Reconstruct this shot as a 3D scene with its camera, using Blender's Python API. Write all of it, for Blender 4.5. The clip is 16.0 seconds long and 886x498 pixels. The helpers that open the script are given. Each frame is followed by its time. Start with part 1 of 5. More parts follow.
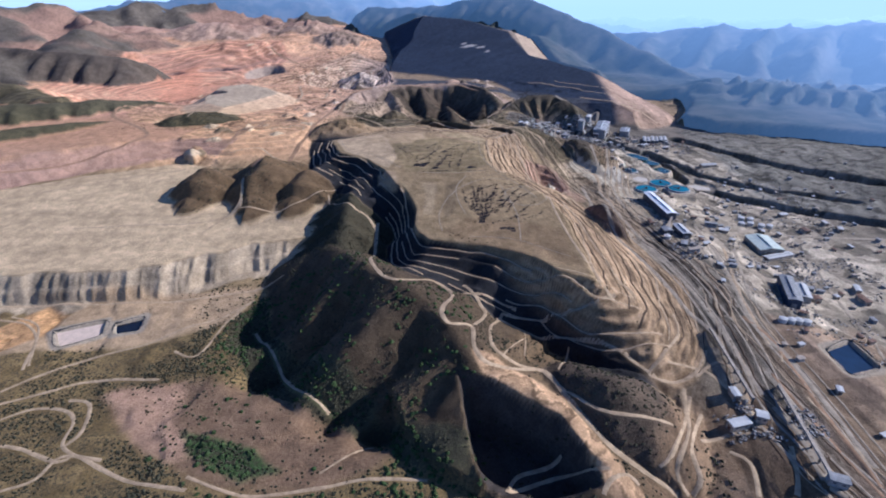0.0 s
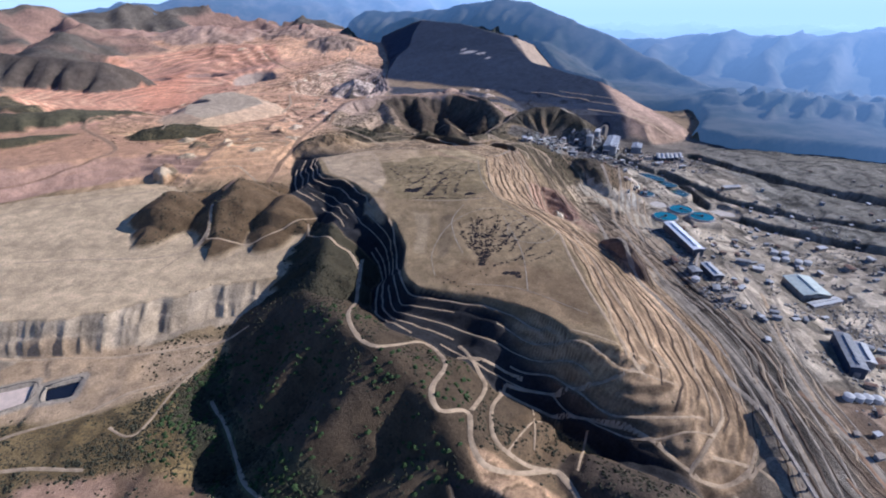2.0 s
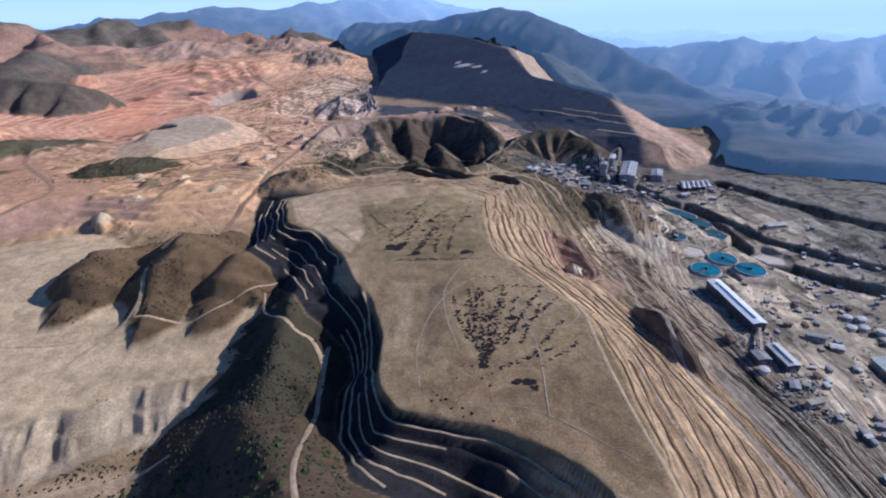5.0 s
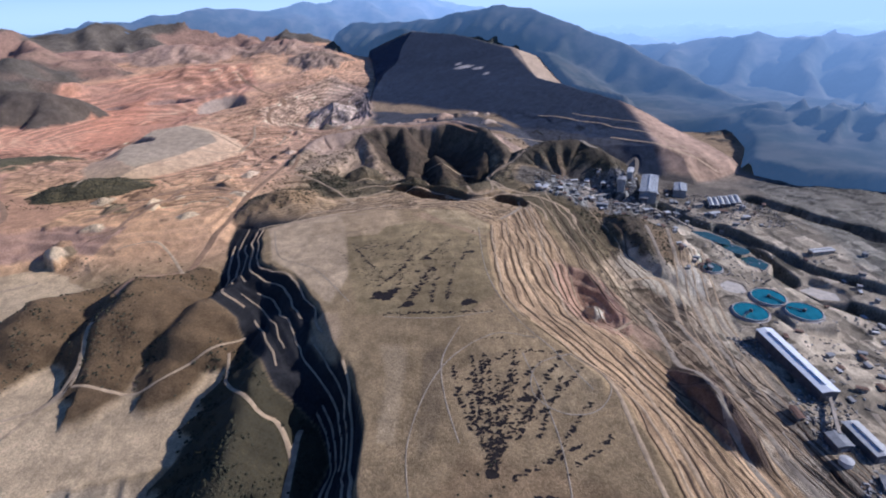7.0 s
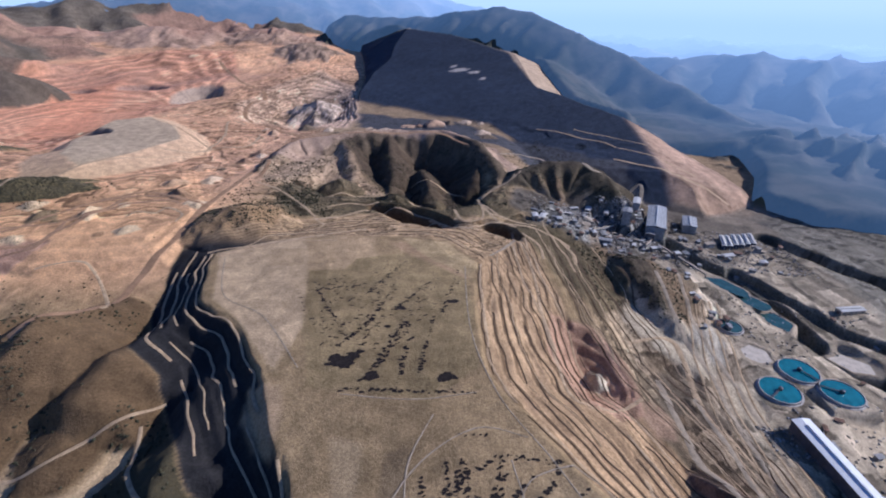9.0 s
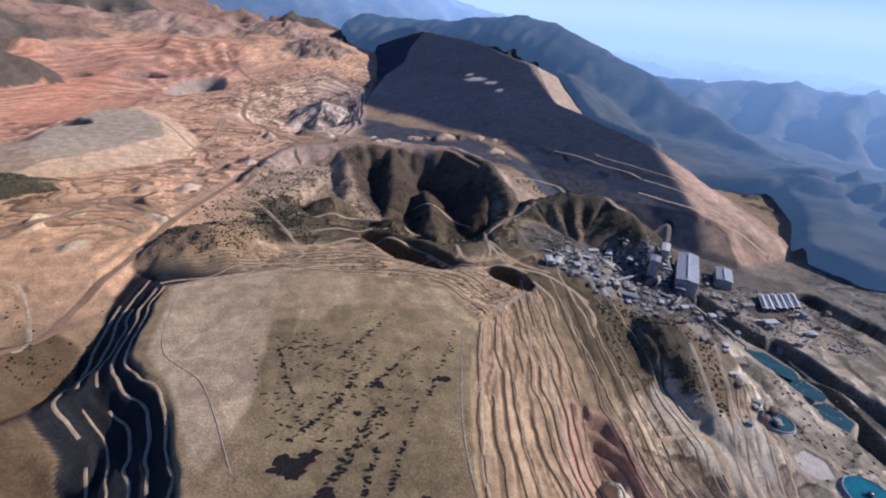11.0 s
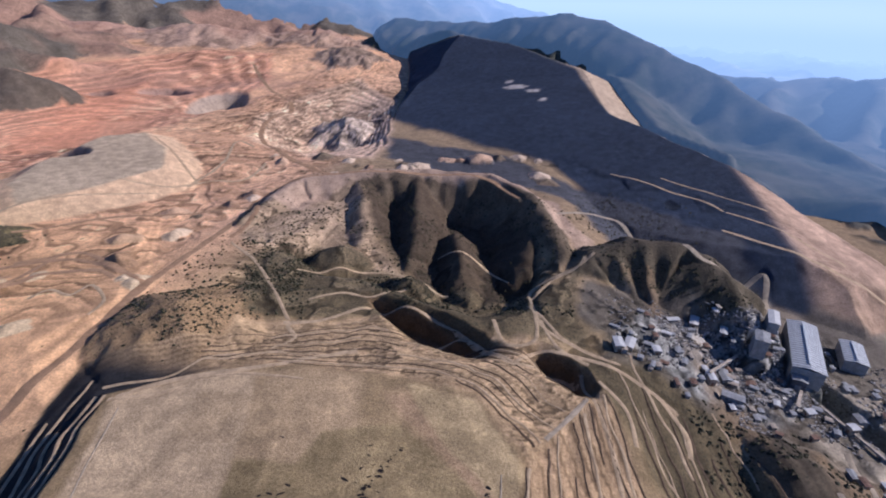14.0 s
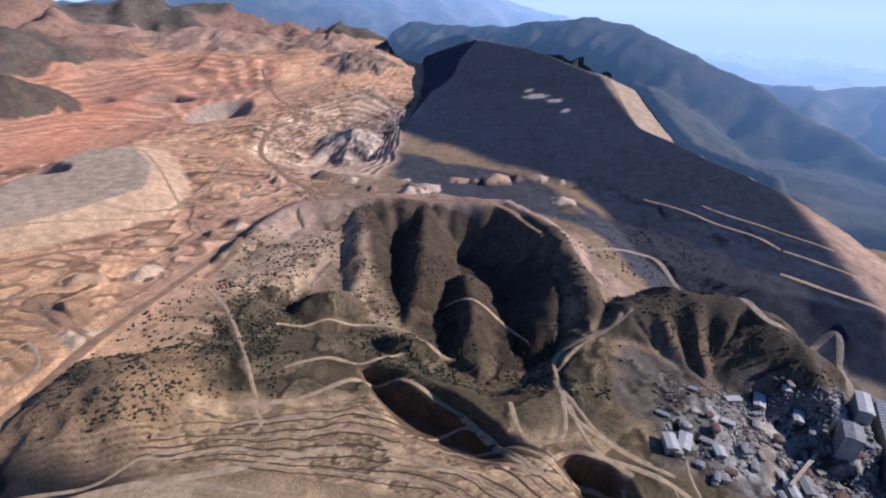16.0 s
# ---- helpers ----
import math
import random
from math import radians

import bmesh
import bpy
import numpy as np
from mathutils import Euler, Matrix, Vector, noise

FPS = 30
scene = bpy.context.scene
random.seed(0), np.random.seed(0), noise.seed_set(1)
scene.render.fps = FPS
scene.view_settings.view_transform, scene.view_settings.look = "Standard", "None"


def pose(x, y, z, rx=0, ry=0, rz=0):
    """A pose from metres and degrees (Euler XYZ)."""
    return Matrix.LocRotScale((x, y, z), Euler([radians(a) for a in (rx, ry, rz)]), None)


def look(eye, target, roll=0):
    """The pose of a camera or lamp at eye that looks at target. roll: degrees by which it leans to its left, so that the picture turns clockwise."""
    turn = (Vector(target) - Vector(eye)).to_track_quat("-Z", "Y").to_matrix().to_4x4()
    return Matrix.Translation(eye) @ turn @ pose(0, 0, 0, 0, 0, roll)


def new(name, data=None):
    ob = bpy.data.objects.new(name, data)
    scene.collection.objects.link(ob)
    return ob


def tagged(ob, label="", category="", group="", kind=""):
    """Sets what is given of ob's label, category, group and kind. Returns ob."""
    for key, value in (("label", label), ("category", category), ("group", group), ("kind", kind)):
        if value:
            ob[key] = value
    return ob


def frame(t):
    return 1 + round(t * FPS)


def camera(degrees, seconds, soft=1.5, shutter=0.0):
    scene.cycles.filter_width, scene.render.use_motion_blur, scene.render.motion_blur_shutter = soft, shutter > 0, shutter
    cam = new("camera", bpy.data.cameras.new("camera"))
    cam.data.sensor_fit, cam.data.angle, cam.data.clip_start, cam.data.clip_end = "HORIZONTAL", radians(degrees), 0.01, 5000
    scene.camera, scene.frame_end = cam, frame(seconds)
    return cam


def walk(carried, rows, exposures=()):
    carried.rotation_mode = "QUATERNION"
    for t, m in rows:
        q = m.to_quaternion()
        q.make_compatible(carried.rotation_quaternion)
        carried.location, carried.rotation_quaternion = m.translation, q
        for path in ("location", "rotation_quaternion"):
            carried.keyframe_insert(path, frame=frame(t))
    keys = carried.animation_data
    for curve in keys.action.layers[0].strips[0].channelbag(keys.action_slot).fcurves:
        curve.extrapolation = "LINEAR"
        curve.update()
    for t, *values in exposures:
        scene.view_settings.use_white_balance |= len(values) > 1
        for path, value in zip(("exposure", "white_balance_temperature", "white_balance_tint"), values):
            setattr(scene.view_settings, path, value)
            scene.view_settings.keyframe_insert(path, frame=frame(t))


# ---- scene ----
cam = camera(86.7, 16.0, soft=2.0)
METRES, EYE, TILT, LEAN, TURN = 615.0, 300.0, -28.5, 1.5, 0.0
ROWS = [
    (0.0, 0.0, 0.0, 0.0, 0.0, 0.0, 0.0),
    (0.5, 0.0021, 0.0268, 0.0146, -0.22, 0.0, -0.41),
    (1.0, 0.0041, 0.0545, 0.0299, -0.12, 0.06, -0.33),
    (1.5, 0.0063, 0.0822, 0.0451, -0.13, 0.26, -0.23),
    (2.0, 0.0087, 0.1097, 0.0606, -0.06, 0.33, -0.27),
    (2.5, 0.0111, 0.1374, 0.0759, -0.19, 0.36, 0.07),
    (3.0, 0.0127, 0.165, 0.091, -0.62, 0.73, -0.47),
    (3.5, 0.015, 0.1924, 0.1067, -0.01, 0.99, -0.34),
    (4.0, 0.0172, 0.2199, 0.122, -0.12, 1.26, 0.16),
    (6.5, 0.0277, 0.3564, 0.2001, 0.24, 1.15, 1.2),
    (7.0, 0.0297, 0.3833, 0.2156, 0.25, 1.03, 1.38),
    (7.5, 0.032, 0.4105, 0.2308, 0.2, 0.92, 1.36),
    (8.0, 0.0344, 0.4377, 0.2462, -0.39, 0.82, 0.71),
    (8.5, 0.0362, 0.465, 0.2613, -0.91, 0.82, -0.16),
    (9.0, 0.0387, 0.4923, 0.2764, -1.39, 0.81, -1.53),
    (11.5, 0.0469, 0.6278, 0.352, -0.51, 1.12, -6.41),
    (12.0, 0.0474, 0.6548, 0.3675, 0.14, 1.02, -7.0),
    (12.5, 0.0477, 0.6818, 0.3828, 1.07, 0.94, -7.25),
    (13.0, 0.0476, 0.7089, 0.3978, 1.98, 0.89, -6.64),
    (13.5, 0.0474, 0.736, 0.4132, 3.19, 0.74, -6.07),
    (14.0, 0.0466, 0.7632, 0.4281, 3.78, 0.75, -5.78),
    (14.5, 0.0456, 0.7901, 0.4435, 4.31, 0.91, -5.96),
    (15.0, 0.0442, 0.817, 0.4582, 4.53, 0.96, -6.67),
    (15.5, 0.0427, 0.844, 0.4732, 5.06, 0.88, -6.85),
    (16.0, 0.041, 0.8705, 0.4886, 5.54, 0.82, -6.74),
]
walk(cam, [(t, pose(0, 0, EYE, TILT, LEAN, TURN) @ pose(METRES * x, METRES * y, METRES * z, 90 + pitch, roll, yaw)) for t, x, y, z, yaw, pitch, roll in ROWS],
     exposures=[(0.0, 0.30, 5200, 17), (8.0, 0.08, 5350, 19), (16.0, 0.12, 5650, 22)])

# ---- light ----
SUN_AZ, SUN_EL = radians(6.0), radians(29.0)   # from +x towards +y, and above the horizon
world = bpy.data.worlds.new("sky")
scene.world = world
world.use_nodes = True
wn = world.node_tree
sky = wn.nodes.new("ShaderNodeTexSky")
sky.sky_type = "NISHITA"
sky.sun_disc = False
sky.sun_elevation = SUN_EL
sky.sun_rotation = radians(90.0) - SUN_AZ
sky.dust_density = 0.6
sky.ozone_density = 2.0
tint = wn.nodes.new("ShaderNodeVectorMath")
tint.operation = "MULTIPLY"
tint.inputs[1].default_value = (0.64, 0.90, 1.35)
wn.links.new(sky.outputs["Color"], tint.inputs[0])
wn.links.new(tint.outputs[0], wn.nodes["Background"].inputs["Color"])
wn.nodes["Background"].inputs["Strength"].default_value = 0.064
sun = new("sun", bpy.data.lights.new("sun", "SUN"))
sun.data.energy, sun.data.angle, sun.data.color = 5.0, radians(0.5), (1.0, 0.92, 0.81)
sun_from = Vector((math.cos(SUN_AZ) * math.cos(SUN_EL), math.sin(SUN_AZ) * math.cos(SUN_EL), math.sin(SUN_EL)))
sun.matrix_world = look(sun_from * 900, (0, 0, 0))


# ---- numeric helpers ----
def S(a, b, x):
    u = np.clip((x - a) / (b - a), 0, 1)
    return u * u * (3 - 2 * u)


def lattice(i, j, seed):
    h = (i.astype(np.int64) * 374761393 + j.astype(np.int64) * 668265263 + seed * 1442695041) & 0xFFFFFFFF
    h = ((h ^ (h >> 13)) * 1274126177) & 0xFFFFFFFF
    return ((h ^ (h >> 16)) & 0xFFFF) / 65535.0


def vnoise(x, y, seed=0):
    i, j = np.floor(x), np.floor(y)
    u, v = x - i, y - j
    u, v = u * u * (3 - 2 * u), v * v * (3 - 2 * v)
    a, b = lattice(i, j, seed), lattice(i + 1, j, seed)
    c, d = lattice(i, j + 1, seed), lattice(i + 1, j + 1, seed)
    return (a + (b - a) * u) * (1 - v) + (c + (d - c) * u) * v


def fbm(x, y, size, octaves=4, seed=0):
    """Fractal noise from -1 to 1; size: metres of the largest lumps."""
    total, amp, norm = 0, 1.0, 0.0
    for k in range(octaves):
        f = 2.0 ** k / size
        total = total + amp * (2 * vnoise(x * f + 17.3 * k, y * f - 9.1 * k, seed + k) - 1)
        norm += amp
        amp *= 0.5
    return total / norm


def ridged(x, y, size, octaves=4, seed=0):
    """Sharp crests and gullies, 0 to 1."""
    total, amp, norm = 0, 1.0, 0.0
    for k in range(octaves):
        f = 2.0 ** k / size
        total = total + amp * (1 - np.abs(2 * vnoise(x * f + 5.7 * k, y * f + 3.3 * k, seed + k) - 1))
        norm += amp
        amp *= 0.55
    return total / norm


def inside(poly, x, y):
    """Signed distance to a closed outline, positive inside."""
    best = np.full(x.shape, 1e12)
    odd = np.zeros(x.shape, bool)
    for k in range(len(poly)):
        (ax, ay), (bx, by) = poly[k][:2], poly[k - 1][:2]
        ex, ey = bx - ax, by - ay
        wx, wy = x - ax, y - ay
        u = np.clip((wx * ex + wy * ey) / (ex * ex + ey * ey + 1e-9), 0, 1)
        best = np.minimum(best, (wx - ex * u) ** 2 + (wy - ey * u) ** 2)
        if ay != by:
            cross = ((ay > y) != (by > y)) & (x < ex * (y - ay) / ey + ax)
            odd ^= cross
    return np.where(odd, 1, -1) * np.sqrt(best)


def along(line, x, y):
    """Distance to an open line, arc length of the nearest point, the line's own z there, and the side (+ left)."""
    best = np.full(x.shape, 1e12)
    arc, high, side = np.zeros(x.shape), np.zeros(x.shape), np.zeros(x.shape)
    run = 0.0
    for a, b in zip(line, line[1:]):
        ex, ey = b[0] - a[0], b[1] - a[1]
        n = math.hypot(ex, ey)
        wx, wy = x - a[0], y - a[1]
        u = np.clip((wx * ex + wy * ey) / (n * n), 0, 1)
        d = (wx - ex * u) ** 2 + (wy - ey * u) ** 2
        near = d < best
        best = np.where(near, d, best)
        arc = np.where(near, run + u * n, arc)
        if len(a) > 2:
            high = np.where(near, a[2] + (b[2] - a[2]) * u, high)
        side = np.where(near, np.sign(ex * wy - ey * wx), side)
        run += n
    return np.sqrt(best), arc, high, side


def smooth_line(line, step=3.0):
    """A rounded curve through the points of a line, evenly cut."""
    p = np.array(line, float)
    out = []
    for k in range(len(p) - 1):
        a, b, c, d = p[max(k - 1, 0)], p[k], p[k + 1], p[min(k + 2, len(p) - 1)]
        m = max(2, int(np.linalg.norm((c - b)[:2]) / step))
        for u in np.arange(m) / m:
            out.append(0.5 * (2 * b + (c - a) * u + (2 * a - 5 * b + 4 * c - d) * u * u + (3 * b - a - 3 * c + d) * u ** 3))
    out.append(p[-1])
    return np.array(out)


def stairs(u, n, tread):
    k = np.clip(u, 0, 1) * n
    i = np.minimum(np.floor(k), n - 1)
    return (i + np.clip((k - i - tread) / (1 - tread), 0, 1)) / n


# ---- the land: one sheet, fine in the mine, coarser towards the horizon ----
def axis(lo, hi, a, b, fine, growth):
    core = list(np.arange(a, b + fine / 2, fine))
    left, right, s = [a], [core[-1]], fine
    while left[-1] > lo:
        s *= growth
        left.append(left[-1] - s)
    s = fine
    while right[-1] < hi:
        s *= growth
        right.append(right[-1] + s)
    return np.array(left[:0:-1] + core + right[1:])


xs = axis(-4300, 4300, -330, 370, 1.5, 1.013)
ys = axis(-900, 4900, 140, 960, 1.5, 1.013)
X, Y = np.meshgrid(xs, ys)
Z = np.zeros_like(X)
COL = np.zeros(X.shape + (3,))
SCRUB = np.zeros_like(X)          # how densely low bushes grow


def window(poly, pad):
    px, py = [p[0] for p in poly], [p[1] for p in poly]
    return (slice(np.searchsorted(ys, min(py) - pad), np.searchsorted(ys, max(py) + pad)),
            slice(np.searchsorted(xs, min(px) - pad), np.searchsorted(xs, max(px) + pad)))


def wobbled(w, amount, size, seed):
    x, y = X[w], Y[w]
    return x + amount * fbm(x, y, size, 4, seed), y + amount * fbm(x, y, size, 4, seed + 40)


def paint(w, mask, colour, scrub=None):
    m = np.clip(mask, 0, 1)
    COL[w] += m[..., None] * (np.array(colour) - COL[w])
    if scrub is not None:
        SCRUB[w] += m * (scrub - SCRUB[w])


def area(poly, colour, soft=6.0, scrub=0.0, rough=5.0, strength=1.0, seed=3):
    w = window(poly, soft + rough)
    x, y = wobbled(w, rough, 28.0, seed)
    paint(w, S(-soft / 2, soft / 2, inside(poly, x, y)) * strength, colour, scrub)


def stack(outer, inner, top, n=5, tread=0.4, rough=4.0, colour=None, soft=4.0, scrub=0.0, seed=7, fine=None):
    """A dump (or, with a low top, a pit) cut in benches between a toe and a rim."""
    w = window(outer, 12)
    x, y = wobbled(w, rough, 45.0, seed)
    d_out, d_in = inside(outer, x, y), inside(inner, x, y)
    u = np.where(d_in >= 0, 1.0, np.where(d_out <= 0, 0.0, d_out / (d_out - np.minimum(d_in, 0) + 1e-6)))
    level = top(X[w], Y[w]) if callable(top) else top
    step = stairs(u, n, tread)
    if fine is not None:
        k, weight = fine
        step = step + (stairs(u, k, 0.55) - step) * weight(X[w], Y[w])
    Z[w] += (level - Z[w]) * step
    if colour is not None:
        paint(w, S(-soft / 2, soft / 2, d_out), colour, scrub)
    k = np.clip(u, 0, 0.9999) * n
    return w, u, S(tread + 0.04, tread - 0.04, k - np.floor(k))


def hill(cx, cy, rx, ry, turn, top, foot, lobes=0.1, seed=1, colour=None, scrub=0.3, power=1.0, grit=2.0, count=7):
    r = max(rx, ry) * 1.25
    w = window([(cx - r, cy - r), (cx + r, cy + r)], 2)
    x, y = wobbled(w, 0.12 * min(rx, ry), 0.8 * min(rx, ry), seed)
    c, s = math.cos(radians(turn)), math.sin(radians(turn))
    a, b = ((x - cx) * c + (y - cy) * s) / rx, ((y - cy) * c - (x - cx) * s) / ry
    q = np.hypot(a, b)
    spur = lobes * np.cos(count * np.arctan2(b, a) + 2.5 * fbm(x, y, 60.0, 2, seed + 9)) * S(0.1, 0.6, q)
    q = q * (1 + spur)
    z = foot + (top - foot) * np.clip(1.06 - np.sqrt(q * q + 0.0144), 0, 1) ** power * (q < 1.06) + grit * fbm(x, y, 14.0, 3, seed + 5) * S(1.15, 0.7, q) - 200 * S(1.0, 1.6, q)
    up = z > Z[w]
    Z[w] = np.maximum(Z[w], z)
    if colour is not None:
        paint(w, S(1.05, 0.92, q) * up, colour, scrub)
    return w


def ridge(line, slope, spurs, pitch, seed=1, colour=None, scrub=0.4, reach=250.0, grit=3.0, crown=8.0, foot=-50.0, lean=0.0):
    """A natural ridge: crest heights along a line, flanks that fall off in spurs and gullies."""
    w = window(line, reach)
    x, y = wobbled(w, 0.25 * pitch, 1.5 * pitch, seed)
    d, arc, high, side = along(line, x, y)
    fall = np.sqrt(d * d + crown * crown) - crown
    phase = 2 * math.pi * arc / pitch + 2.6 * fbm(x, y, pitch * 2.5, 3, seed + 7)
    wave = np.cos(phase + side * 1.3) + 0.6 * np.cos(phase * 1.83 + side) + 1.2 * fbm(x, y, pitch * 1.3, 4, seed + 8)
    z = high - slope * (1 + lean * side) * fall + spurs * wave * S(0, pitch * 0.9, d) + grit * fbm(x, y, pitch * 0.5, 4, seed + 5)
    z = np.maximum(z, foot)
    up = np.clip((z - Z[w]) / 3, 0, 1) * (d < reach)
    Z[w] = np.where(d < reach, np.maximum(Z[w], z), Z[w])
    if colour is not None:
        paint(w, up, colour, scrub)


TAN, GREYTAN, PINK, ORANGE = (0.46, 0.34, 0.22), (0.275, 0.195, 0.112), (0.60, 0.365, 0.215), (0.62, 0.33, 0.20)
BROWN, OLIVE, ASH, DARK = (0.13, 0.088, 0.052), (0.15, 0.125, 0.07), (0.215, 0.178, 0.138), (0.07, 0.06, 0.055)
MOUNTAIN, PALE, RUST = (0.115, 0.10, 0.08), (0.50, 0.42, 0.32), (0.44, 0.26, 0.17)

def worked(poly, amp, size, steps, seed, tint=0.35, soft=30.0, stretch=1.0):
    """Dug and dumped ground: winding cuts and small benches that follow no plan."""
    w = window(poly, soft)
    x, y = X[w], Y[w]
    m = S(-soft * 0.3, soft, inside(poly, x, y) + soft * 0.5 * fbm(x, y, 40.0, 3, seed))
    q = (fbm(x, y * stretch, size, 4, seed + 1) * 0.5 + 0.5) * steps
    k = np.floor(q)
    f = q - k
    h = (k + S(0.72, 1.0, f)) / steps * 2 * amp
    Z[w] += m * (h - amp)
    # each step has its own tone; scarp shade and lit treads are painted in
    shade = tint * (0.7 * (lattice(k, k * 0, seed) - 0.5) + 0.45 * S(0.3, 0.0, f) - 0.5 * S(0.66, 0.76, f))
    COL[w] *= (1 + m * shade)[..., None]


# the lie of the land: low in front and along the plant's valley, rising behind
left_base = 44 + 62 * S(330, 860, Y)
right_base = 64 - 20 * S(250, 370, X) * S(760, 560, Y) + 12 * S(600, 800, Y) * S(330, 200, X) - 8 * S(300, 420, X) * S(560, 760, Y)
Z[:] = left_base + (right_base - left_base) * S(110, 240, X + 0.0 * Y)
Z += 60 * S(1400, 2300, Y) * S(100, -500, X)
Z += 25 * S(-600, -1500, X)
Z -= 90 * S(640, 1700, X + 0.25 * (Y - 1100))
Z += 1.6 * fbm(X, Y, 60.0, 5, 2) + 8 * fbm(X, Y, 400.0, 3, 6) * S(900, 1500, np.hypot(X, Y - 500))
COL[:] = np.array(GREYTAN)
SCRUB[:] = 0.1

# broad ground colours
whole = (slice(0, len(ys)), slice(0, len(xs)))
paint(whole, S(420, 340, Y + 12 * fbm(X, Y, 50.0, 4, 12)) * S(150, 90, X), (0.215, 0.15, 0.07), 0.55)
paint(whole, S(120, 220, X) * S(1000, 900, Y), ASH, 0.12)
paint(whole, S(-150, -230, X) * S(640, 720, Y) * S(1500, 1300, Y), PINK, 0.05)
paint(whole, S(1300, 1500, Y) * S(-120, -260, X), PINK, 0.05)
paint(whole, S(560, 760, X), MOUNTAIN, 0.5)
paint(whole, S(150, 60, Y), (0.24, 0.19, 0.12), 0.42)

# far ranges
ridge([(-3200, 1300, 250), (-2300, 1700, 275), (-1800, 2100, 290), (-1500, 2500, 300), (-1145, 2760, 292), (-800, 3000, 298), (-400, 3300, 304), (100, 3700, 296)],
      0.40, 14, 260, 21, MOUNTAIN, 0.3, 900, 46, 30)
ridge([(-1900, 800, 200), (-1350, 1150, 195), (-1180, 1500, 185), (-1250, 1900, 230)], 0.38, 10, 170, 22, MOUNTAIN, 0.5, 420, 30, 18)
ridge([(-1200, 1000, 170), (-960, 1090, 150), (-800, 980, 124), (-640, 930, 112)], 0.4, 8, 80, 23, OLIVE, 0.7, 160, 7, 10)
hill(-980, 2230, 330, 210, 10, 232, 150, 0.10, 28, (0.42, 0.29, 0.21), 0.05, 1.0, 8.0, 9)
hill(-1350, 2150, 330, 230, 30, 226, 150, 0.12, 29, (0.40, 0.26, 0.19), 0.1, 1.0, 8.0, 9)
hill(-620, 2330, 260, 200, -10, 214, 150, 0.12, 30, (0.36, 0.25, 0.18), 0.15, 1.0, 8.0, 9)
hill(-430, 2060, 160, 190, 20, 188, 130, 0.10, 33, (0.26, 0.19, 0.14), 0.2, 1.0, 6.0, 8)

# big waste dump: a long shaded face, a sunny nose on its far side, and the slope behind its brow
def spread(line, x, y):
    """Distance to the left of a line carried on past its ends (negative: to the right)."""
    d, _, _, side = along(line, x, y)
    return d * side


BIG = [(-150, 1300), (-60, 1256), (28, 1240), (120, 1120), (215, 985), (300, 930), (366, 898), (456, 944), (560, 1060), (640, 1180), (560, 1500), (420, 1900), (200, 2400), (-330, 2400), (-262, 2080), (-190, 1720), (-172, 1480)]
BROW_BIG = [(-178, 2101), (60, 1900), (207, 1690), (228, 1410), (351, 1184), (588, 1179)]
w = window(BIG, 30)
x, y = wobbled(w, 9, 110, 31)
d = np.clip(inside(BIG, x, y), 0, None)
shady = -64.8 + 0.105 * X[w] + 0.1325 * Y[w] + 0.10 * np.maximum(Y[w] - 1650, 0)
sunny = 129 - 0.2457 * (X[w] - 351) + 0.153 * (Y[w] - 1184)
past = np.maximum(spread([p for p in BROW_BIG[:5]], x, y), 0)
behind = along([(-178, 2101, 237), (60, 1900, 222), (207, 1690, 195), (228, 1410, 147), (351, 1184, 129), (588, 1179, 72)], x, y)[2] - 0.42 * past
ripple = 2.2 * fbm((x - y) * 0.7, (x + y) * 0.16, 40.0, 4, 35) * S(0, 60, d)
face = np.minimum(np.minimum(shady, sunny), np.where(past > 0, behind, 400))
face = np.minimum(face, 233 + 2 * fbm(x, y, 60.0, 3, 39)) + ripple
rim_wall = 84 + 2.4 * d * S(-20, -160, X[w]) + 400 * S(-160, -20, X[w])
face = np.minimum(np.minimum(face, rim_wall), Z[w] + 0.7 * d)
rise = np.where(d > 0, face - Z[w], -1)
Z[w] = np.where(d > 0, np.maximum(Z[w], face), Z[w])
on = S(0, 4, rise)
# shade and blue haze are in the dark colour; sunlit planes are painted tan
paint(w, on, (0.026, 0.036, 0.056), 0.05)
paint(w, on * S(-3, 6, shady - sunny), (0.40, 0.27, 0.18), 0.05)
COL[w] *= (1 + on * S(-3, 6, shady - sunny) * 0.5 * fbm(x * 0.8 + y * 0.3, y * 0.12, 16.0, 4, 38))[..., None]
paint(w, on * S(1, 14, past) * S(1760, 1690, Y[w]), (0.40, 0.30, 0.20), 0.05)
paint(w, on * S(1, 14, past) * S(1700, 1800, Y[w]), (0.10, 0.095, 0.075), 0.2)
paint(w, on * S(228, 232, face), (0.33, 0.27, 0.19), 0.05)
for sx, sy, r in ((77, 1597, 24), (112, 1560, 14), (130, 1500, 10), (60, 1640, 12)):
    area([(sx + r * math.cos(k * 1.05), sy + 0.7 * r * math.sin(k * 1.05)) for k in range(6)], (0.42, 0.38, 0.33), 8, 0.0, 12)
worked([(-200, 1150), (100, 1200), (330, 960), (420, 920), (400, 1000), (280, 1110), (120, 1240), (-100, 1290)], 2.0, 60.0, 3, 36, 0.5, 10)
# ground at the foot carries the same painted shade as the face
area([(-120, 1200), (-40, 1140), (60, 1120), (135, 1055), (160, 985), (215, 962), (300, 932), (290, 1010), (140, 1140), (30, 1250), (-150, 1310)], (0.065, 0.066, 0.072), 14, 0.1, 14)
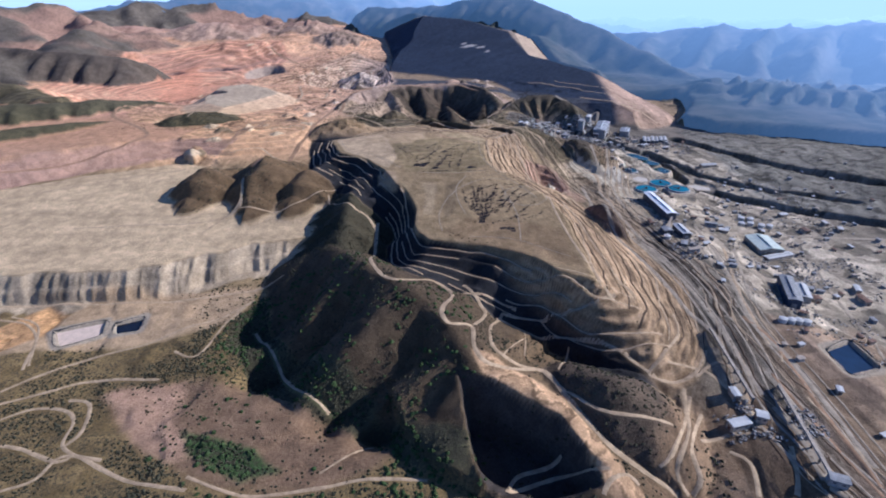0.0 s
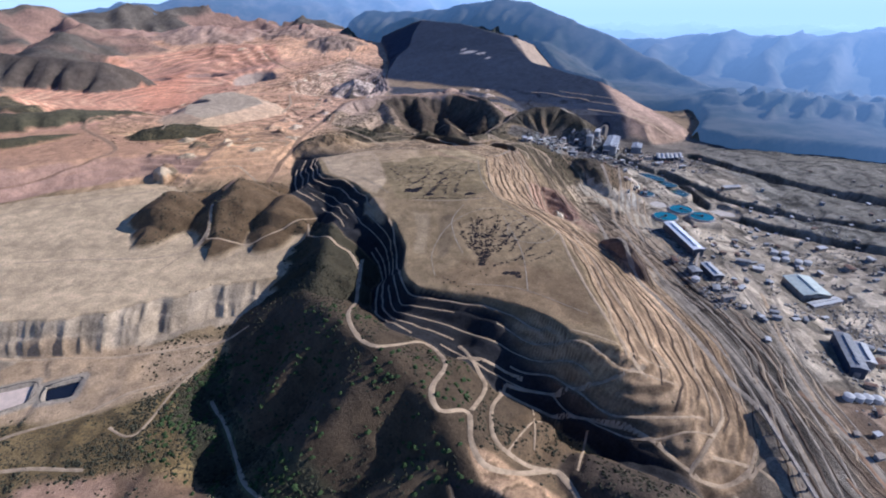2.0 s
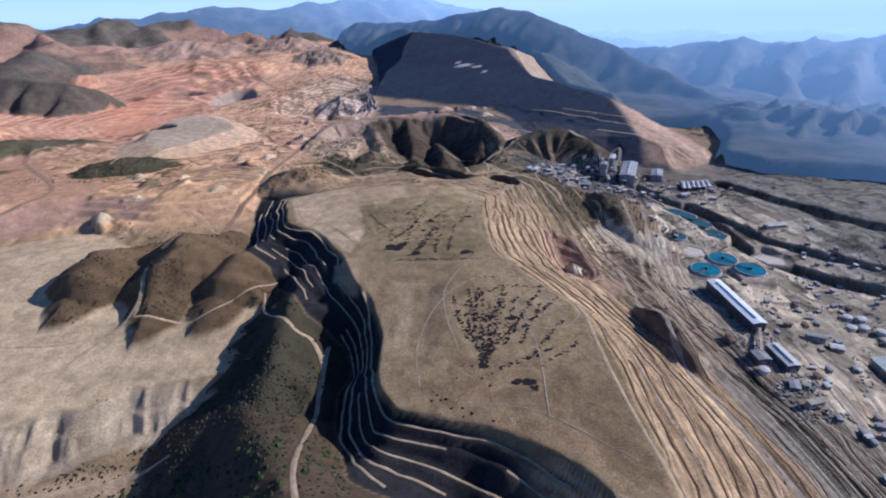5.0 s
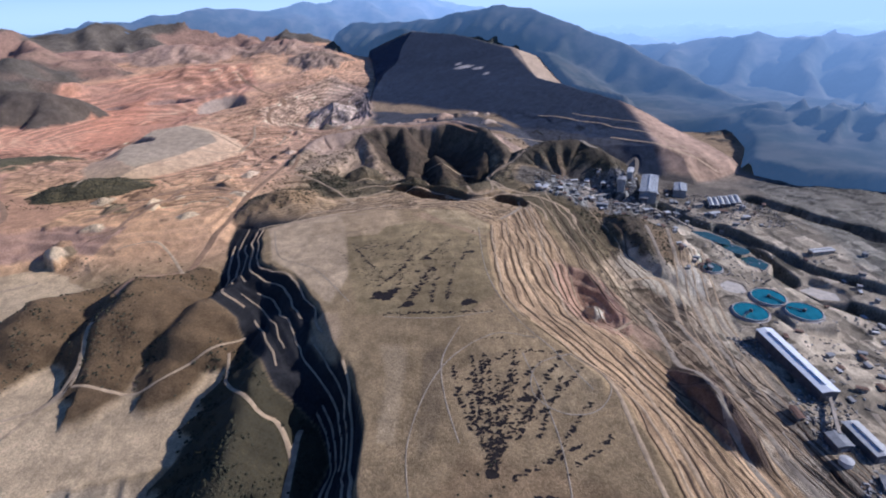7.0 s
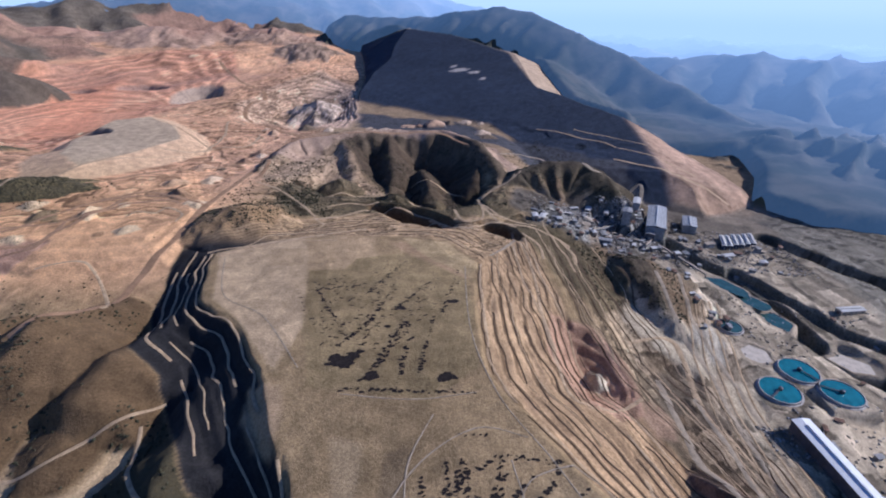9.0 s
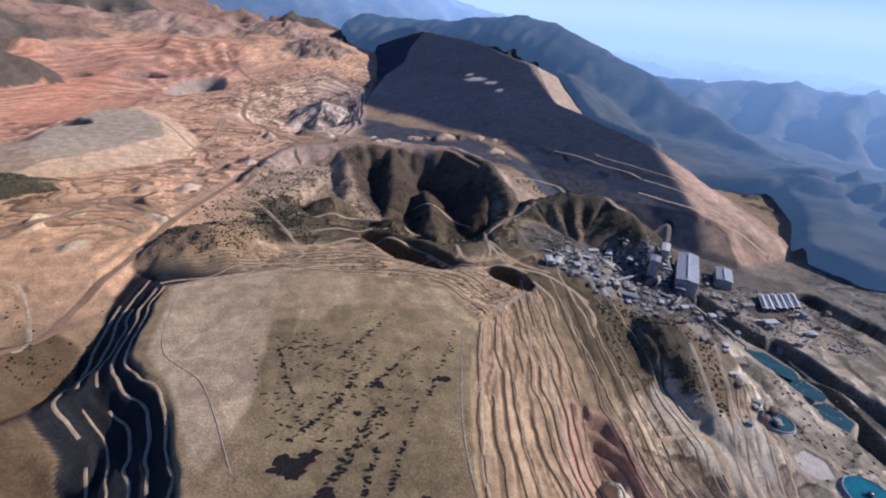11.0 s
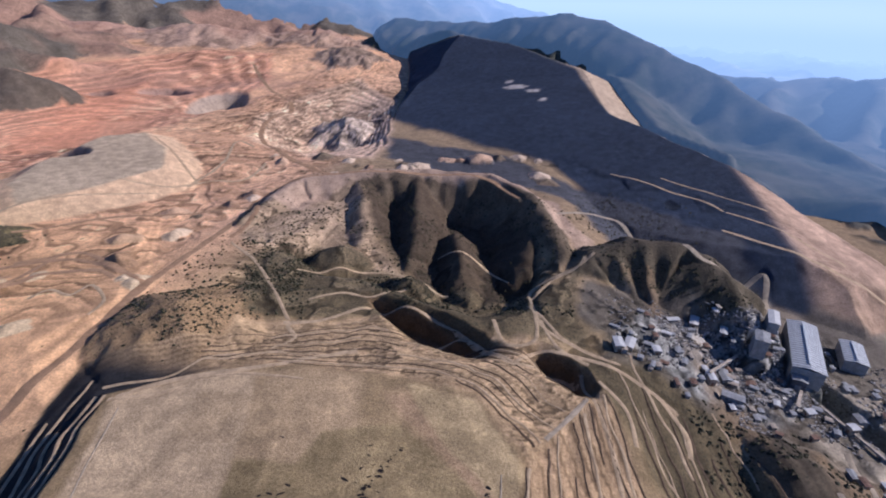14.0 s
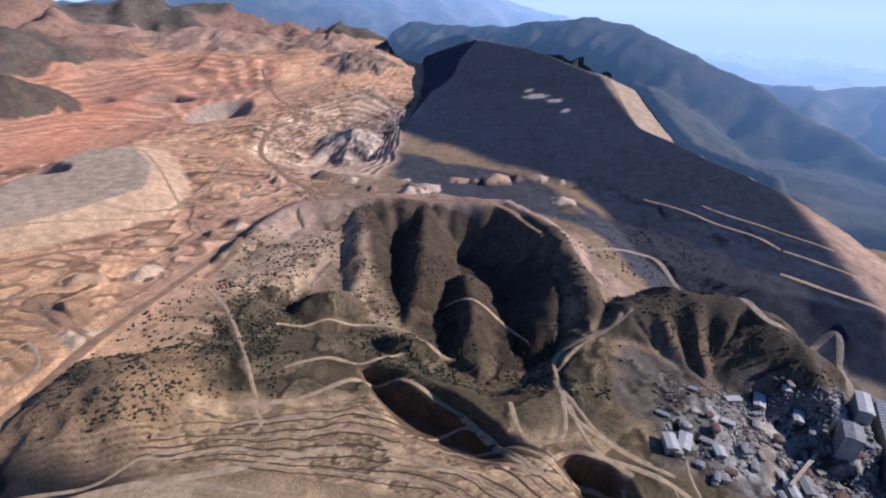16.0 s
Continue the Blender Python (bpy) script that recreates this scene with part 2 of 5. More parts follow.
# mountain behind the dump, its long spur, and the fluted hills that close the valley
ridge([(-330, 2420, 232), (-170, 2330, 232), (0, 2230, 236), (110, 2110, 252), (203, 2052, 274), (290, 1985, 262), (370, 1900, 240), (440, 1820, 208), (520, 1740, 165), (590, 1600, 112), (645, 1460, 80), (670, 1380, 62)],
      0.52, 7, 120, 24, (0.075, 0.078, 0.058), 0.1, 420, 4, 10, -60)
ridge([(665, 1190, 68), (720, 1165, 77), (800, 1095, 76), (1000, 965, 72), (1500, 765, 66)], 0.20, 11, 46, 25, (0.085, 0.08, 0.065), 0.2, 290, 4, 10, -60)
ridge([(800, 2000, 120), (1300, 1700, 120), (2200, 1500, 130)], 0.3, 20, 160, 26, MOUNTAIN, 0.5, 420, 16, 16)

# orange pit with its terraces, spoil pile, coil-shaped pit, grey plateau
orange = stack([(-520, 1330), (-560, 1210), (-560, 1050), (-700, 1020), (-1000, 1120), (-1100, 1500), (-1000, 1800), (-880, 2000), (-640, 2000), (-520, 1700)],
      [(-560, 1340), (-585, 1180), (-640, 1130), (-740, 1220), (-700, 1330), (-620, 1380)],
      lambda x, y: 97 + 0 * x, 13, 0.45, 14.0, ORANGE, 20, 0.0, 41)
# treads paler, risers darker: light on the steps put into the colour
COL[orange[0]] *= (1 + 0.5 * (orange[2] - 0.5) * S(0, 0.05, orange[1]) * S(1, 0.95, orange[1]))[..., None]
worked([(-520, 1330), (-560, 1210), (-560, 1050), (-700, 1020), (-1000, 1120), (-1100, 1500), (-1000, 1800), (-880, 2000), (-640, 2000), (-520, 1700)], 4.0, 130.0, 5, 139, 0.3, 30)
area([(-600, 1200), (-680, 1150), (-900, 1560), (-800, 1700)], (0.62, 0.27, 0.15), 60, 0.0, 40, 0.5)
coil = stack([(-344, 1235), (-420, 1420), (-390, 1640), (-320, 1800), (-190, 1620), (-150, 1400), (-130, 1270), (-137, 1190), (-230, 1180)],
      [(-330, 1380), (-320, 1500), (-230, 1480), (-210, 1330), (-270, 1280)],
      lambda x, y: 74 + 20 * S(1250, 1750, y), 9, 0.45, 7.0, (0.54, 0.375, 0.25), 20, 0.0, 42)
# same painted light and shade on the coil's steps
COL[coil[0]] *= (1 + 0.5 * (coil[2] - 0.5) * S(0, 0.05, coil[1]) * S(1, 0.95, coil[1]))[..., None]
hill(-235, 1420, 75, 110, 20, 112, 76, 0.1, 45, (0.50, 0.39, 0.29), 0.0, 1.0, 5.0, 8)

# dug ground between the pits and round the dumps
worked([(-1000, 1060), (-420, 1240), (-160, 1200), (-190, 1080), (-230, 900), (-230, 760), (-420, 740), (-520, 700), (-640, 640), (-1300, 560), (-1300, 900)], 5.0, 95.0, 11, 131, 0.8)
worked([(-150, 1300), (-480, 1260), (-480, 1750), (-350, 2100), (-150, 1900)], 9.0, 130.0, 11, 132, 0.75)
worked([(-560, 1700), (-1100, 1900), (-1700, 2300), (-1500, 2600), (-500, 2500), (-300, 2050)], 16.0, 240.0, 7, 133, 0.5, 60)
worked([(-240, 740), (-200, 960), (120, 900), (240, 850), (240, 740), (120, 740), (60, 800), (-130, 780)], 3.5, 60.0, 5, 134, 0.6)
worked([(-700, 380), (-340, 400), (-190, 390), (-120, 250), (0, 150), (130, 110), (-100, 60), (-700, 60)], 3.0, 75.0, 4, 135, 0.40)
worked([(110, 100), (120, 220), (200, 240), (215, 380), (190, 520), (140, 640), (115, 760), (180, 770), (290, 740), (270, 560), (240, 400), (250, 240), (330, 100)], 4.6, 44.0, 16, 136, 0.9, 12, 0.3)
worked([(240, 300), (250, 600), (300, 800), (460, 860), (700, 640), (640, 300), (420, 200)], 2.6, 45.0, 4, 137, 0.6, 12)

worked([(-900, 1060), (-420, 1240), (-150, 1240), (-190, 1080), (-230, 900), (-230, 760), (-420, 740), (-520, 700), (-900, 760)], 3.0, 44.0, 6, 152, 0.4, 16)
worked([(-560, 1240), (-420, 1240), (-150, 1300), (-160, 1500), (-420, 1700), (-540, 1400)], 5.0, 60.0, 10, 153, 0.7, 16)

# wide pale pit floor on the left, its front cliff and its red back wall
PIT = [(-1100, 395), (-433, 392), (-302, 402), (-217, 440), (-150, 462), (-117, 500), (-130, 560), (-270, 620), (-400, 690), (-506, 650), (-620, 590), (-1100, 470)]
w = window(PIT, 60)
x, y = wobbled(w, 7, 40, 51)
y = y + 9.0 * (ridged(X[w], Y[w] * 0.2, 14.0, 3, 54) - 0.5)
d = inside(PIT, x, y)
flat = 70 + 14 * S(420, 640, Y[w]) + 0.5 * fbm(X[w], Y[w], 40.0, 3, 52) + 5 * S(-330, -420, X[w]) * 0
Z[w] += (flat - Z[w]) * stairs(S(-28, 2, d), 2, 0.25)
paint(w, S(-1, 2, d), (0.50, 0.37, 0.235), 0.0)
paint(w, S(-34, -30, d) * S(1, -2, d) * S(460, 440, Y[w]), (0.40, 0.31, 0.22), 0.0)
COL[w] *= (1 + 0.6 * S(-36, -30, d) * S(2, -2, d) * fbm(X[w], Y[w] * 0.12, 9.0, 3, 55))[..., None]
stack([(-1300, 500), (-620, 604), (-506, 668), (-425, 705), (-330, 690), (-250, 700), (-205, 700), (-215, 800), (-300, 960), (-700, 1050), (-1300, 900)],
      [(-1300, 560), (-640, 640), (-520, 705), (-425, 745), (-330, 735), (-250, 745), (-235, 800), (-310, 940), (-690, 1020), (-1290, 880)],
      lambda x, y: 108 + 6 * S(-300, -600, x), 3, 0.45, 5.0, None, 4, 0.0, 53)
area([(-1300, 500), (-620, 600), (-506, 664), (-425, 700), (-350, 700), (-330, 735), (-425, 745), (-520, 705), (-640, 640), (-1300, 560)], (0.40, 0.25, 0.19), 6)
area([(-1300, 560), (-640, 640), (-520, 705), (-425, 745), (-420, 790), (-560, 850), (-700, 1040), (-1300, 900)], RUST, 10, 0.1, 8)

# smooth grey plateau of a finished dump
stack([(-415, 875), (-408, 889), (-364, 934), (-336, 983), (-315, 1030), (-335, 1085), (-400, 1170), (-470, 1230), (-545, 1220), (-555, 1110), (-545, 1030), (-520, 940), (-470, 880)],
      [(-480, 964), (-510, 1035), (-522, 1107), (-529, 1165), (-486, 1195), (-411, 1131), (-362, 1045), (-391, 973), (-426, 918)],
      121.0, 1, 0.0, 5.0, (0.52, 0.37, 0.235), 8, 0.0, 43)
area([(-480, 964), (-510, 1035), (-522, 1107), (-529, 1165), (-486, 1195), (-411, 1131), (-362, 1045), (-391, 973), (-426, 918)], (0.45, 0.36, 0.245), 6)



def funnel(cx, cy, rx, ry, deep, colour, seed):
    """A dug hole with steep walls and a small floor."""
    r = max(rx, ry) * 1.4
    w = window([(cx - r, cy - r), (cx + r, cy + r)], 2)
    x, y = wobbled(w, 0.2 * min(rx, ry), min(rx, ry), seed)
    q = np.hypot((x - cx) / rx, (y - cy) / ry)
    Z[w] -= deep * S(1.0, 0.3, q)
    paint(w, S(1.0, 0.85, q), colour, 0.0)


funnel(-545, 1505, 62, 95, 48, (0.30, 0.24, 0.19), 301)
funnel(-528, 1085, 44, 30, 34, (0.30, 0.22, 0.17), 302)
funnel(-722, 1590, 72, 40, 34, (0.34, 0.23, 0.18), 303)
funnel(-845, 1545, 36, 26, 18, (0.30, 0.20, 0.16), 304)
# dark scrub mountains along the west side
ridge([(-900, 1410, 172), (-970, 1405, 178), (-1080, 1410, 186), (-1300, 1440, 208), (-1700, 1520, 230)], 0.80, 9, 70, 305, (0.105, 0.086, 0.066), 0.3, 220, 7, 8, -50)
ridge([(-612, 1012, 120), (-680, 962, 134), (-780, 905, 139), (-920, 840, 142), (-1200, 800, 150)], 0.5, 5, 60, 306, (0.085, 0.078, 0.048), 0.5, 150, 4, 8, -50)
ridge([(-598, 856, 116), (-640, 806, 125), (-720, 740, 128), (-900, 640, 132)], 0.5, 4, 50, 307, (0.08, 0.072, 0.046), 0.5, 110, 3, 7, -50)

# hills on the left
for k, (right, crest) in enumerate(((-0.2, [(-304, 622, 96), (-313, 590, 110), (-318, 556, 104), (-320, 542, 88)]), (-0.2, [(-234, 640, 100), (-240, 600, 119), (-241, 556, 109), (-240, 534, 90)]), (-0.22, [(-177, 612, 95), (-185, 575, 106), (-192, 543, 100), (-194, 533, 88)]))):
    ridge(crest, 0.54, 1.0, 40, 61 + 3 * k, (0.125, 0.082, 0.046), 0.22, 90, 1.0, 6, -50, right)
hill(-450, 850, 95, 46, 20, 128, 102, 0.08, 64, OLIVE, 0.8, 0.8)
hill(-172, 785, 66, 58, 25, 124, 98, 0.06, 65, (0.30, 0.195, 0.11), 0.5, 0.8)
ridge([(-122, 545, 91), (-111, 496, 102), (-108, 446, 94), (-112, 410, 84)], 0.62, 1.5, 30, 66, (0.060, 0.050, 0.030), 0.7, 75, 1.5, 5, -50, 0.0)
hill(-120, 880, 70, 40, 10, 110, 97, 0.1, 68, OLIVE, 0.6)

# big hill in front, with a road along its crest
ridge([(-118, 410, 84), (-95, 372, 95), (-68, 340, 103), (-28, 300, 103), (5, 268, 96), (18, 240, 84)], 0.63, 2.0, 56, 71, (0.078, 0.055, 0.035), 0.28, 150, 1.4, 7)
def gully(line, wide, deep):
    """A sharp V cut between rounded spurs, deepening downhill."""
    w = window(line, wide)
    x, y = wobbled(w, 3, 24, 73)
    d, arc, _, _ = along(line, x, y)
    v = np.clip(1 - d / wide, 0, 1)
    Z[w] -= deep * v * v * (3 - 2 * v) ** 0.5 * S(-5, 40, arc) * 0.8


gully([(-22, 296), (-26, 272), (-36, 254), (-58, 243), (-84, 232)], 28, 22)
gully([(-66, 330), (-84, 314), (-104, 298), (-124, 284), (-152, 276)], 29, 24)
gully([(2, 266), (-8, 248), (-31, 230), (-54, 218)], 24, 18)
gully([(-100, 366), (-124, 350), (-150, 336), (-176, 326)], 26, 15)
hill(100, 222, 66, 44, -35, 84, 46, 0.03, 72, (0.085, 0.062, 0.045), 0.35, 0.8, 1.0)
# shelf of the front road and the steep hollow under it
ridge([(18, 250, 84), (24, 236, 80), (52, 222, 76), (72, 204, 71), (84, 178, 64), (104, 145, 52), (125, 120, 46)], 0.5, 1.5, 40, 74, BROWN, 0.4, 60, 1.0, 10)
area([(14, 252), (30, 248), (58, 232), (80, 212), (92, 186), (112, 150), (100, 142), (82, 168), (68, 192), (48, 212), (22, 226)], (0.46, 0.295, 0.175), 4, 0.0, 4)
worked([(14, 252), (30, 248), (58, 232), (80, 212), (92, 186), (112, 150), (100, 142), (82, 168), (68, 192), (48, 212), (22, 226)], 1.2, 16.0, 4, 172, 0.9, 4)
area([(120, 60), (112, 180), (150, 225), (205, 235), (215, 150), (260, 60)], (0.20, 0.13, 0.08), 16, 0.2, 14, 0.85)
area([(205, 40), (212, 150), (232, 250), (262, 310), (330, 300), (380, 200), (380, 40)], (0.19, 0.13, 0.088), 16, 0.15, 14, 0.8)
# hollow coloured nearly black for the shade in it
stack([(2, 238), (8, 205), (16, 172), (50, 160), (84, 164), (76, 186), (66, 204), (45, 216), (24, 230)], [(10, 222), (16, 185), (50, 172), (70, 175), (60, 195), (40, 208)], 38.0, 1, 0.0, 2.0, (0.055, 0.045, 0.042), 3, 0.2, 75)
# dry basin and lined ponds in front
area([(-258, 261), (-204, 272), (-143, 268), (-100, 250), (-73, 232), (-38, 202), (-70, 179), (-137, 172), (-218, 214)], (0.19, 0.122, 0.078), 14, 0.05, 12)
area([(-258, 261), (-204, 270), (-190, 225), (-160, 205), (-180, 195), (-218, 214)], (0.40, 0.25, 0.17), 10, 0.05, 8)
area([(-196, 330), (-180, 300), (-140, 258), (-80, 232), (-22, 190), (10, 178), (4, 200), (-30, 214), (-72, 252), (-120, 284), (-158, 330), (-176, 372)], (0.10, 0.095, 0.05), 8, 0.95, 8)
area([(-183, 220), (-129, 203), (-108, 187), (-129, 180), (-172, 204)], (0.05, 0.09, 0.03), 6, 0.7, 6)
area([(-420, 300), (-345, 385), (-190, 395), (-195, 345), (-250, 320), (-300, 310)], (0.40, 0.28, 0.175), 8, 0.1, 8)
area([(-420, 330), (-385, 372), (-362, 362), (-362, 330), (-385, 305)], (0.50, 0.29, 0.14), 6, 0.0, 6)
worked([(-420, 330), (-385, 372), (-362, 362), (-362, 330), (-385, 305)], 4.0, 18.0, 5, 171, 0.6, 6)

# rugged far ground, with bare reddish patches between the scrub
w = window([(-2800, 1200), (-200, 3400)], 5)
far = S(1350, 1800, Y[w]) * S(-280, -560, X[w])
Z[w] += far * 26 * (ridged(X[w] + 30 * fbm(X[w], Y[w], 200.0, 3, 162), Y[w], 230.0, 4, 163) - 0.55)
paint(w, far * 0.75 * S(-0.05, 0.3, fbm(X[w], Y[w], 210.0, 4, 161)), (0.34, 0.21, 0.15))

# spoil heaps and scrapes left about the haul roads
heap = random.Random(31)
for k in range(70):
    hx, hy = heap.uniform(-420, -200), heap.uniform(690, 1180)
    if k > 40:
        hx, hy = heap.uniform(-190, 110), heap.uniform(1080, 1230)
    if hx < -300 and hy > 860:
        continue
    r, base = heap.uniform(6, 20), float(Z[np.searchsorted(ys, hy), np.searchsorted(xs, hx)])
    tone = heap.choice(((0.30, 0.19, 0.12), (0.46, 0.31, 0.20), (0.16, 0.12, 0.08), (0.52, 0.40, 0.28)))
    hill(hx, hy, r, r * heap.uniform(0.5, 1.0), heap.uniform(0, 180), base + r * heap.uniform(0.25, 0.5), base - 1, 0.12, 200 + k, tone, heap.choice((0.0, 0.1, 0.4)), 1.0, 1.0, 4)

# the central dump: flat top, dark benched front and left flanks, long striped right flank
def dump_top(x, y):
    return 100 + 13 * S(400, 560, y) - 7 * S(600, 740, y) + 0.4 * fbm(x, y, 50.0, 3, 83)
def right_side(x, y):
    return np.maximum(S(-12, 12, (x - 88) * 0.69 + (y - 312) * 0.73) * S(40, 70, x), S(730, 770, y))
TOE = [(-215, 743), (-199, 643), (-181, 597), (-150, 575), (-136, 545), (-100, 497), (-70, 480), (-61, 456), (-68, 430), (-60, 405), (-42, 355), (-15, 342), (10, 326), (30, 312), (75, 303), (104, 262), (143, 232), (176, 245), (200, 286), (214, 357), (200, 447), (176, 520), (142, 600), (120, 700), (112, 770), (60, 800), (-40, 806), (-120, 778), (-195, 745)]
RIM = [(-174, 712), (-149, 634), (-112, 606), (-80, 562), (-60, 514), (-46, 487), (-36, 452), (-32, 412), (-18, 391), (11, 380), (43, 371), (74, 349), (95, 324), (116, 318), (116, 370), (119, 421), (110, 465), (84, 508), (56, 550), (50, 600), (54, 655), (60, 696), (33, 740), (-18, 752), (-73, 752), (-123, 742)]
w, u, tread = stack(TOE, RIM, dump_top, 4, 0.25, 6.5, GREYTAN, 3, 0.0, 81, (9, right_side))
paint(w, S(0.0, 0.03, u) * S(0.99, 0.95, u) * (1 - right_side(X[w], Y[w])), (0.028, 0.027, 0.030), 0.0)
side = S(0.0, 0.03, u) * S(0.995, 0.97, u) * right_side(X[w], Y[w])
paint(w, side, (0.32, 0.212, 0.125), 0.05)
Z[w] += side * 1.0 * fbm(X[w] * 2.6, Y[w] * 0.5, 22.0, 4, 86)
# treads painted as lit and risers as shaded; worn only varies the strength
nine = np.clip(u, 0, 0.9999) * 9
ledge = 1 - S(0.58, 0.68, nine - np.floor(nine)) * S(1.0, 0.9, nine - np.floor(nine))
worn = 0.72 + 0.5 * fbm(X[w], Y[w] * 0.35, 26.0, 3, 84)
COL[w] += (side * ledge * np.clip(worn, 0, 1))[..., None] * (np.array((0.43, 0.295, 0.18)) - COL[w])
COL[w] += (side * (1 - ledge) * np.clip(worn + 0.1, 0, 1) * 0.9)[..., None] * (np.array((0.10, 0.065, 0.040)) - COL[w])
COL[w] *= (1 + side * 0.35 * fbm(X[w] * 1.6, Y[w] * 0.5, 16.0, 4, 85))[..., None]

# newer, paler fill on part of the dump top
area([(-165, 712), (-138, 640), (-100, 612), (-62, 640), (-30, 690), (-34, 748), (-73, 750), (-123, 740)], (0.40, 0.285, 0.175), 8, 0.0, 6)
area([(-20, 740), (20, 690), (48, 640), (52, 690), (33, 738)], (0.37, 0.25, 0.155), 8, 0.0, 6)
area([(-12, 405), (11, 380), (74, 350), (110, 330), (110, 400), (70, 420), (20, 430)], (0.235, 0.16, 0.092), 10, 0.05, 8)
area([(-85, 550), (-64, 546), (-58, 530), (-56, 504), (-70, 512), (-84, 532)], (0.33, 0.235, 0.15), 4, 0.0, 3)
area([(-30, 513), (-13, 509), (-14, 470), (-15, 440), (-25, 440), (-24, 480)], (0.36, 0.265, 0.165), 4, 0.0, 3)
area([(-3, 503), (9, 508), (11, 470), (5, 440), (-4, 430), (-3, 470)], (0.215, 0.155, 0.095), 3, 0.0, 2)
area([(90, 498), (108, 483), (98, 456), (74, 455), (61, 471), (70, 491)], (0.27, 0.195, 0.115), 3, 0.0, 1)
area([(-82, 682), (-52, 684), (-46, 704), (-8, 716), (20, 690), (50, 664), (48, 560), (20, 535), (-50, 545), (-66, 600)], (0.265, 0.195, 0.108), 3, 0.0, 3)
area([(-140, 634), (-112, 608), (-72, 558), (-66, 600), (-82, 680), (-100, 742), (-123, 740), (-168, 712)], (0.47, 0.345, 0.225), 4, 0.0, 3)
area([(-118, 690), (-88, 690), (-96, 725), (-125, 722)], (0.40, 0.29, 0.185), 3, 0.0, 2)
area([(20, 700), (52, 668), (58, 694), (33, 738), (-10, 746)], (0.42, 0.31, 0.18), 3, 0.0, 3)
# the hollow under the north hills
HOLLOW = [(-160, 900), (-130, 1000), (60, 1010), (98, 905), (72, 832), (30, 818), (-60, 850), (-120, 868)]
w = window(HOLLOW, 30)
Z[w] += (89 + 10 * S(880, 1000, Y[w]) - Z[w]) * S(-4, 26, inside(HOLLOW, *wobbled(w, 8, 40, 87)))
area([(-130, 742), (-73, 756), (33, 744), (60, 700), (116, 770), (60, 808), (-40, 814), (-135, 788)], (0.42, 0.29, 0.175), 6, 0.0, 5)
worked([(-130, 742), (-73, 756), (33, 744), (60, 700), (116, 770), (60, 808), (-40, 814), (-135, 788)], 4.0, 64.0, 18, 151, 0.9, 6, 2.6)
# hollow inside the north hills, its deep shade painted as dark ground
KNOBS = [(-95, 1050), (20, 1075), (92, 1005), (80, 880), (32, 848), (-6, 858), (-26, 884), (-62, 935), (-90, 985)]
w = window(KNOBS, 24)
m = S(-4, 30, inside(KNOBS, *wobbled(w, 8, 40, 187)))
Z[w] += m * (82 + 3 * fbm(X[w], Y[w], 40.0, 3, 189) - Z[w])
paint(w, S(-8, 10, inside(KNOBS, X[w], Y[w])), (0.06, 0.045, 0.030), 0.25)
# its rim, and the spurs that run down into it
ridge([(-205, 950, 110), (-185, 1040, 123), (-122, 1068, 127), (-45, 1090, 127), (30, 1084, 127), (82, 1026, 125), (104, 955, 116), (104, 890, 106)], 1.0, 3.0, 42, 91, (0.11, 0.083, 0.054), 0.3, 75, 2.2, 10)
# the spurs are darkened by colour for the same shade
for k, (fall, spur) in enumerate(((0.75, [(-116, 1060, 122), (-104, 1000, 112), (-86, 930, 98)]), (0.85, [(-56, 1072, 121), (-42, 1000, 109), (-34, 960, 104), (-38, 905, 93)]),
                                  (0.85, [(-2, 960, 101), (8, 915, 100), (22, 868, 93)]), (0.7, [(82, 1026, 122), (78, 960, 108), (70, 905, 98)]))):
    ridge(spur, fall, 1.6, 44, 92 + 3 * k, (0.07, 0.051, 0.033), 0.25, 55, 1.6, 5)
# benched tan ground on the west side of the hollow
BENCHED = [(-215, 985), (-178, 1035), (-120, 1050), (-92, 990), (-62, 930), (-40, 895), (-90, 890), (-180, 900), (-205, 935)]
area(BENCHED, (0.30, 0.215, 0.135), 12, 0.25, 10)
worked(BENCHED, 4.0, 55.0, 9, 190, 0.9, 10)
hill(-100, 905, 32, 24, 30, 112, 90, 0.1, 104, BROWN, 0.4, 0.8, 2.0, 5)
hill(-30, 868, 24, 18, -20, 106, 88, 0.1, 105, BROWN, 0.4, 0.8, 2.0, 5)
area([(-215, 975), (-190, 1060), (-120, 1090), (-60, 1115), (40, 1112), (110, 1050), (135, 960), (118, 940), (86, 1030), (30, 1066), (-60, 1074), (-130, 1050), (-165, 990)], (0.36, 0.255, 0.175), 8, 0.1, 10)
ridge([(100, 880, 102), (126, 915, 118), (165, 930, 126), (208, 930, 125), (234, 890, 112), (240, 858, 96)], 0.74, 2.6, 30, 99, (0.085, 0.068, 0.046), 0.35, 85, 1.2, 9)
ridge([(196, 765, 82), (206, 730, 94), (214, 695, 90), (222, 655, 74)], 0.62, 2, 30, 93, (0.075, 0.058, 0.042), 0.4, 60, 2.0, 6, -50, -0.3)
area([(98, 800), (150, 790), (186, 770), (196, 690), (160, 660), (128, 690), (112, 760)], (0.115, 0.088, 0.052), 10, 0.5, 10)
hill(180, 486, 15, 44, 10, 90, 62, 0.06, 88, (0.13, 0.09, 0.07), 0.3, 0.8)
area([(-140, 800), (-170, 880), (-130, 930), (-40, 890), (60, 860), (110, 890), (104, 800), (60, 806), (-40, 815)], (0.135, 0.103, 0.062), 14, 0.55, 14)

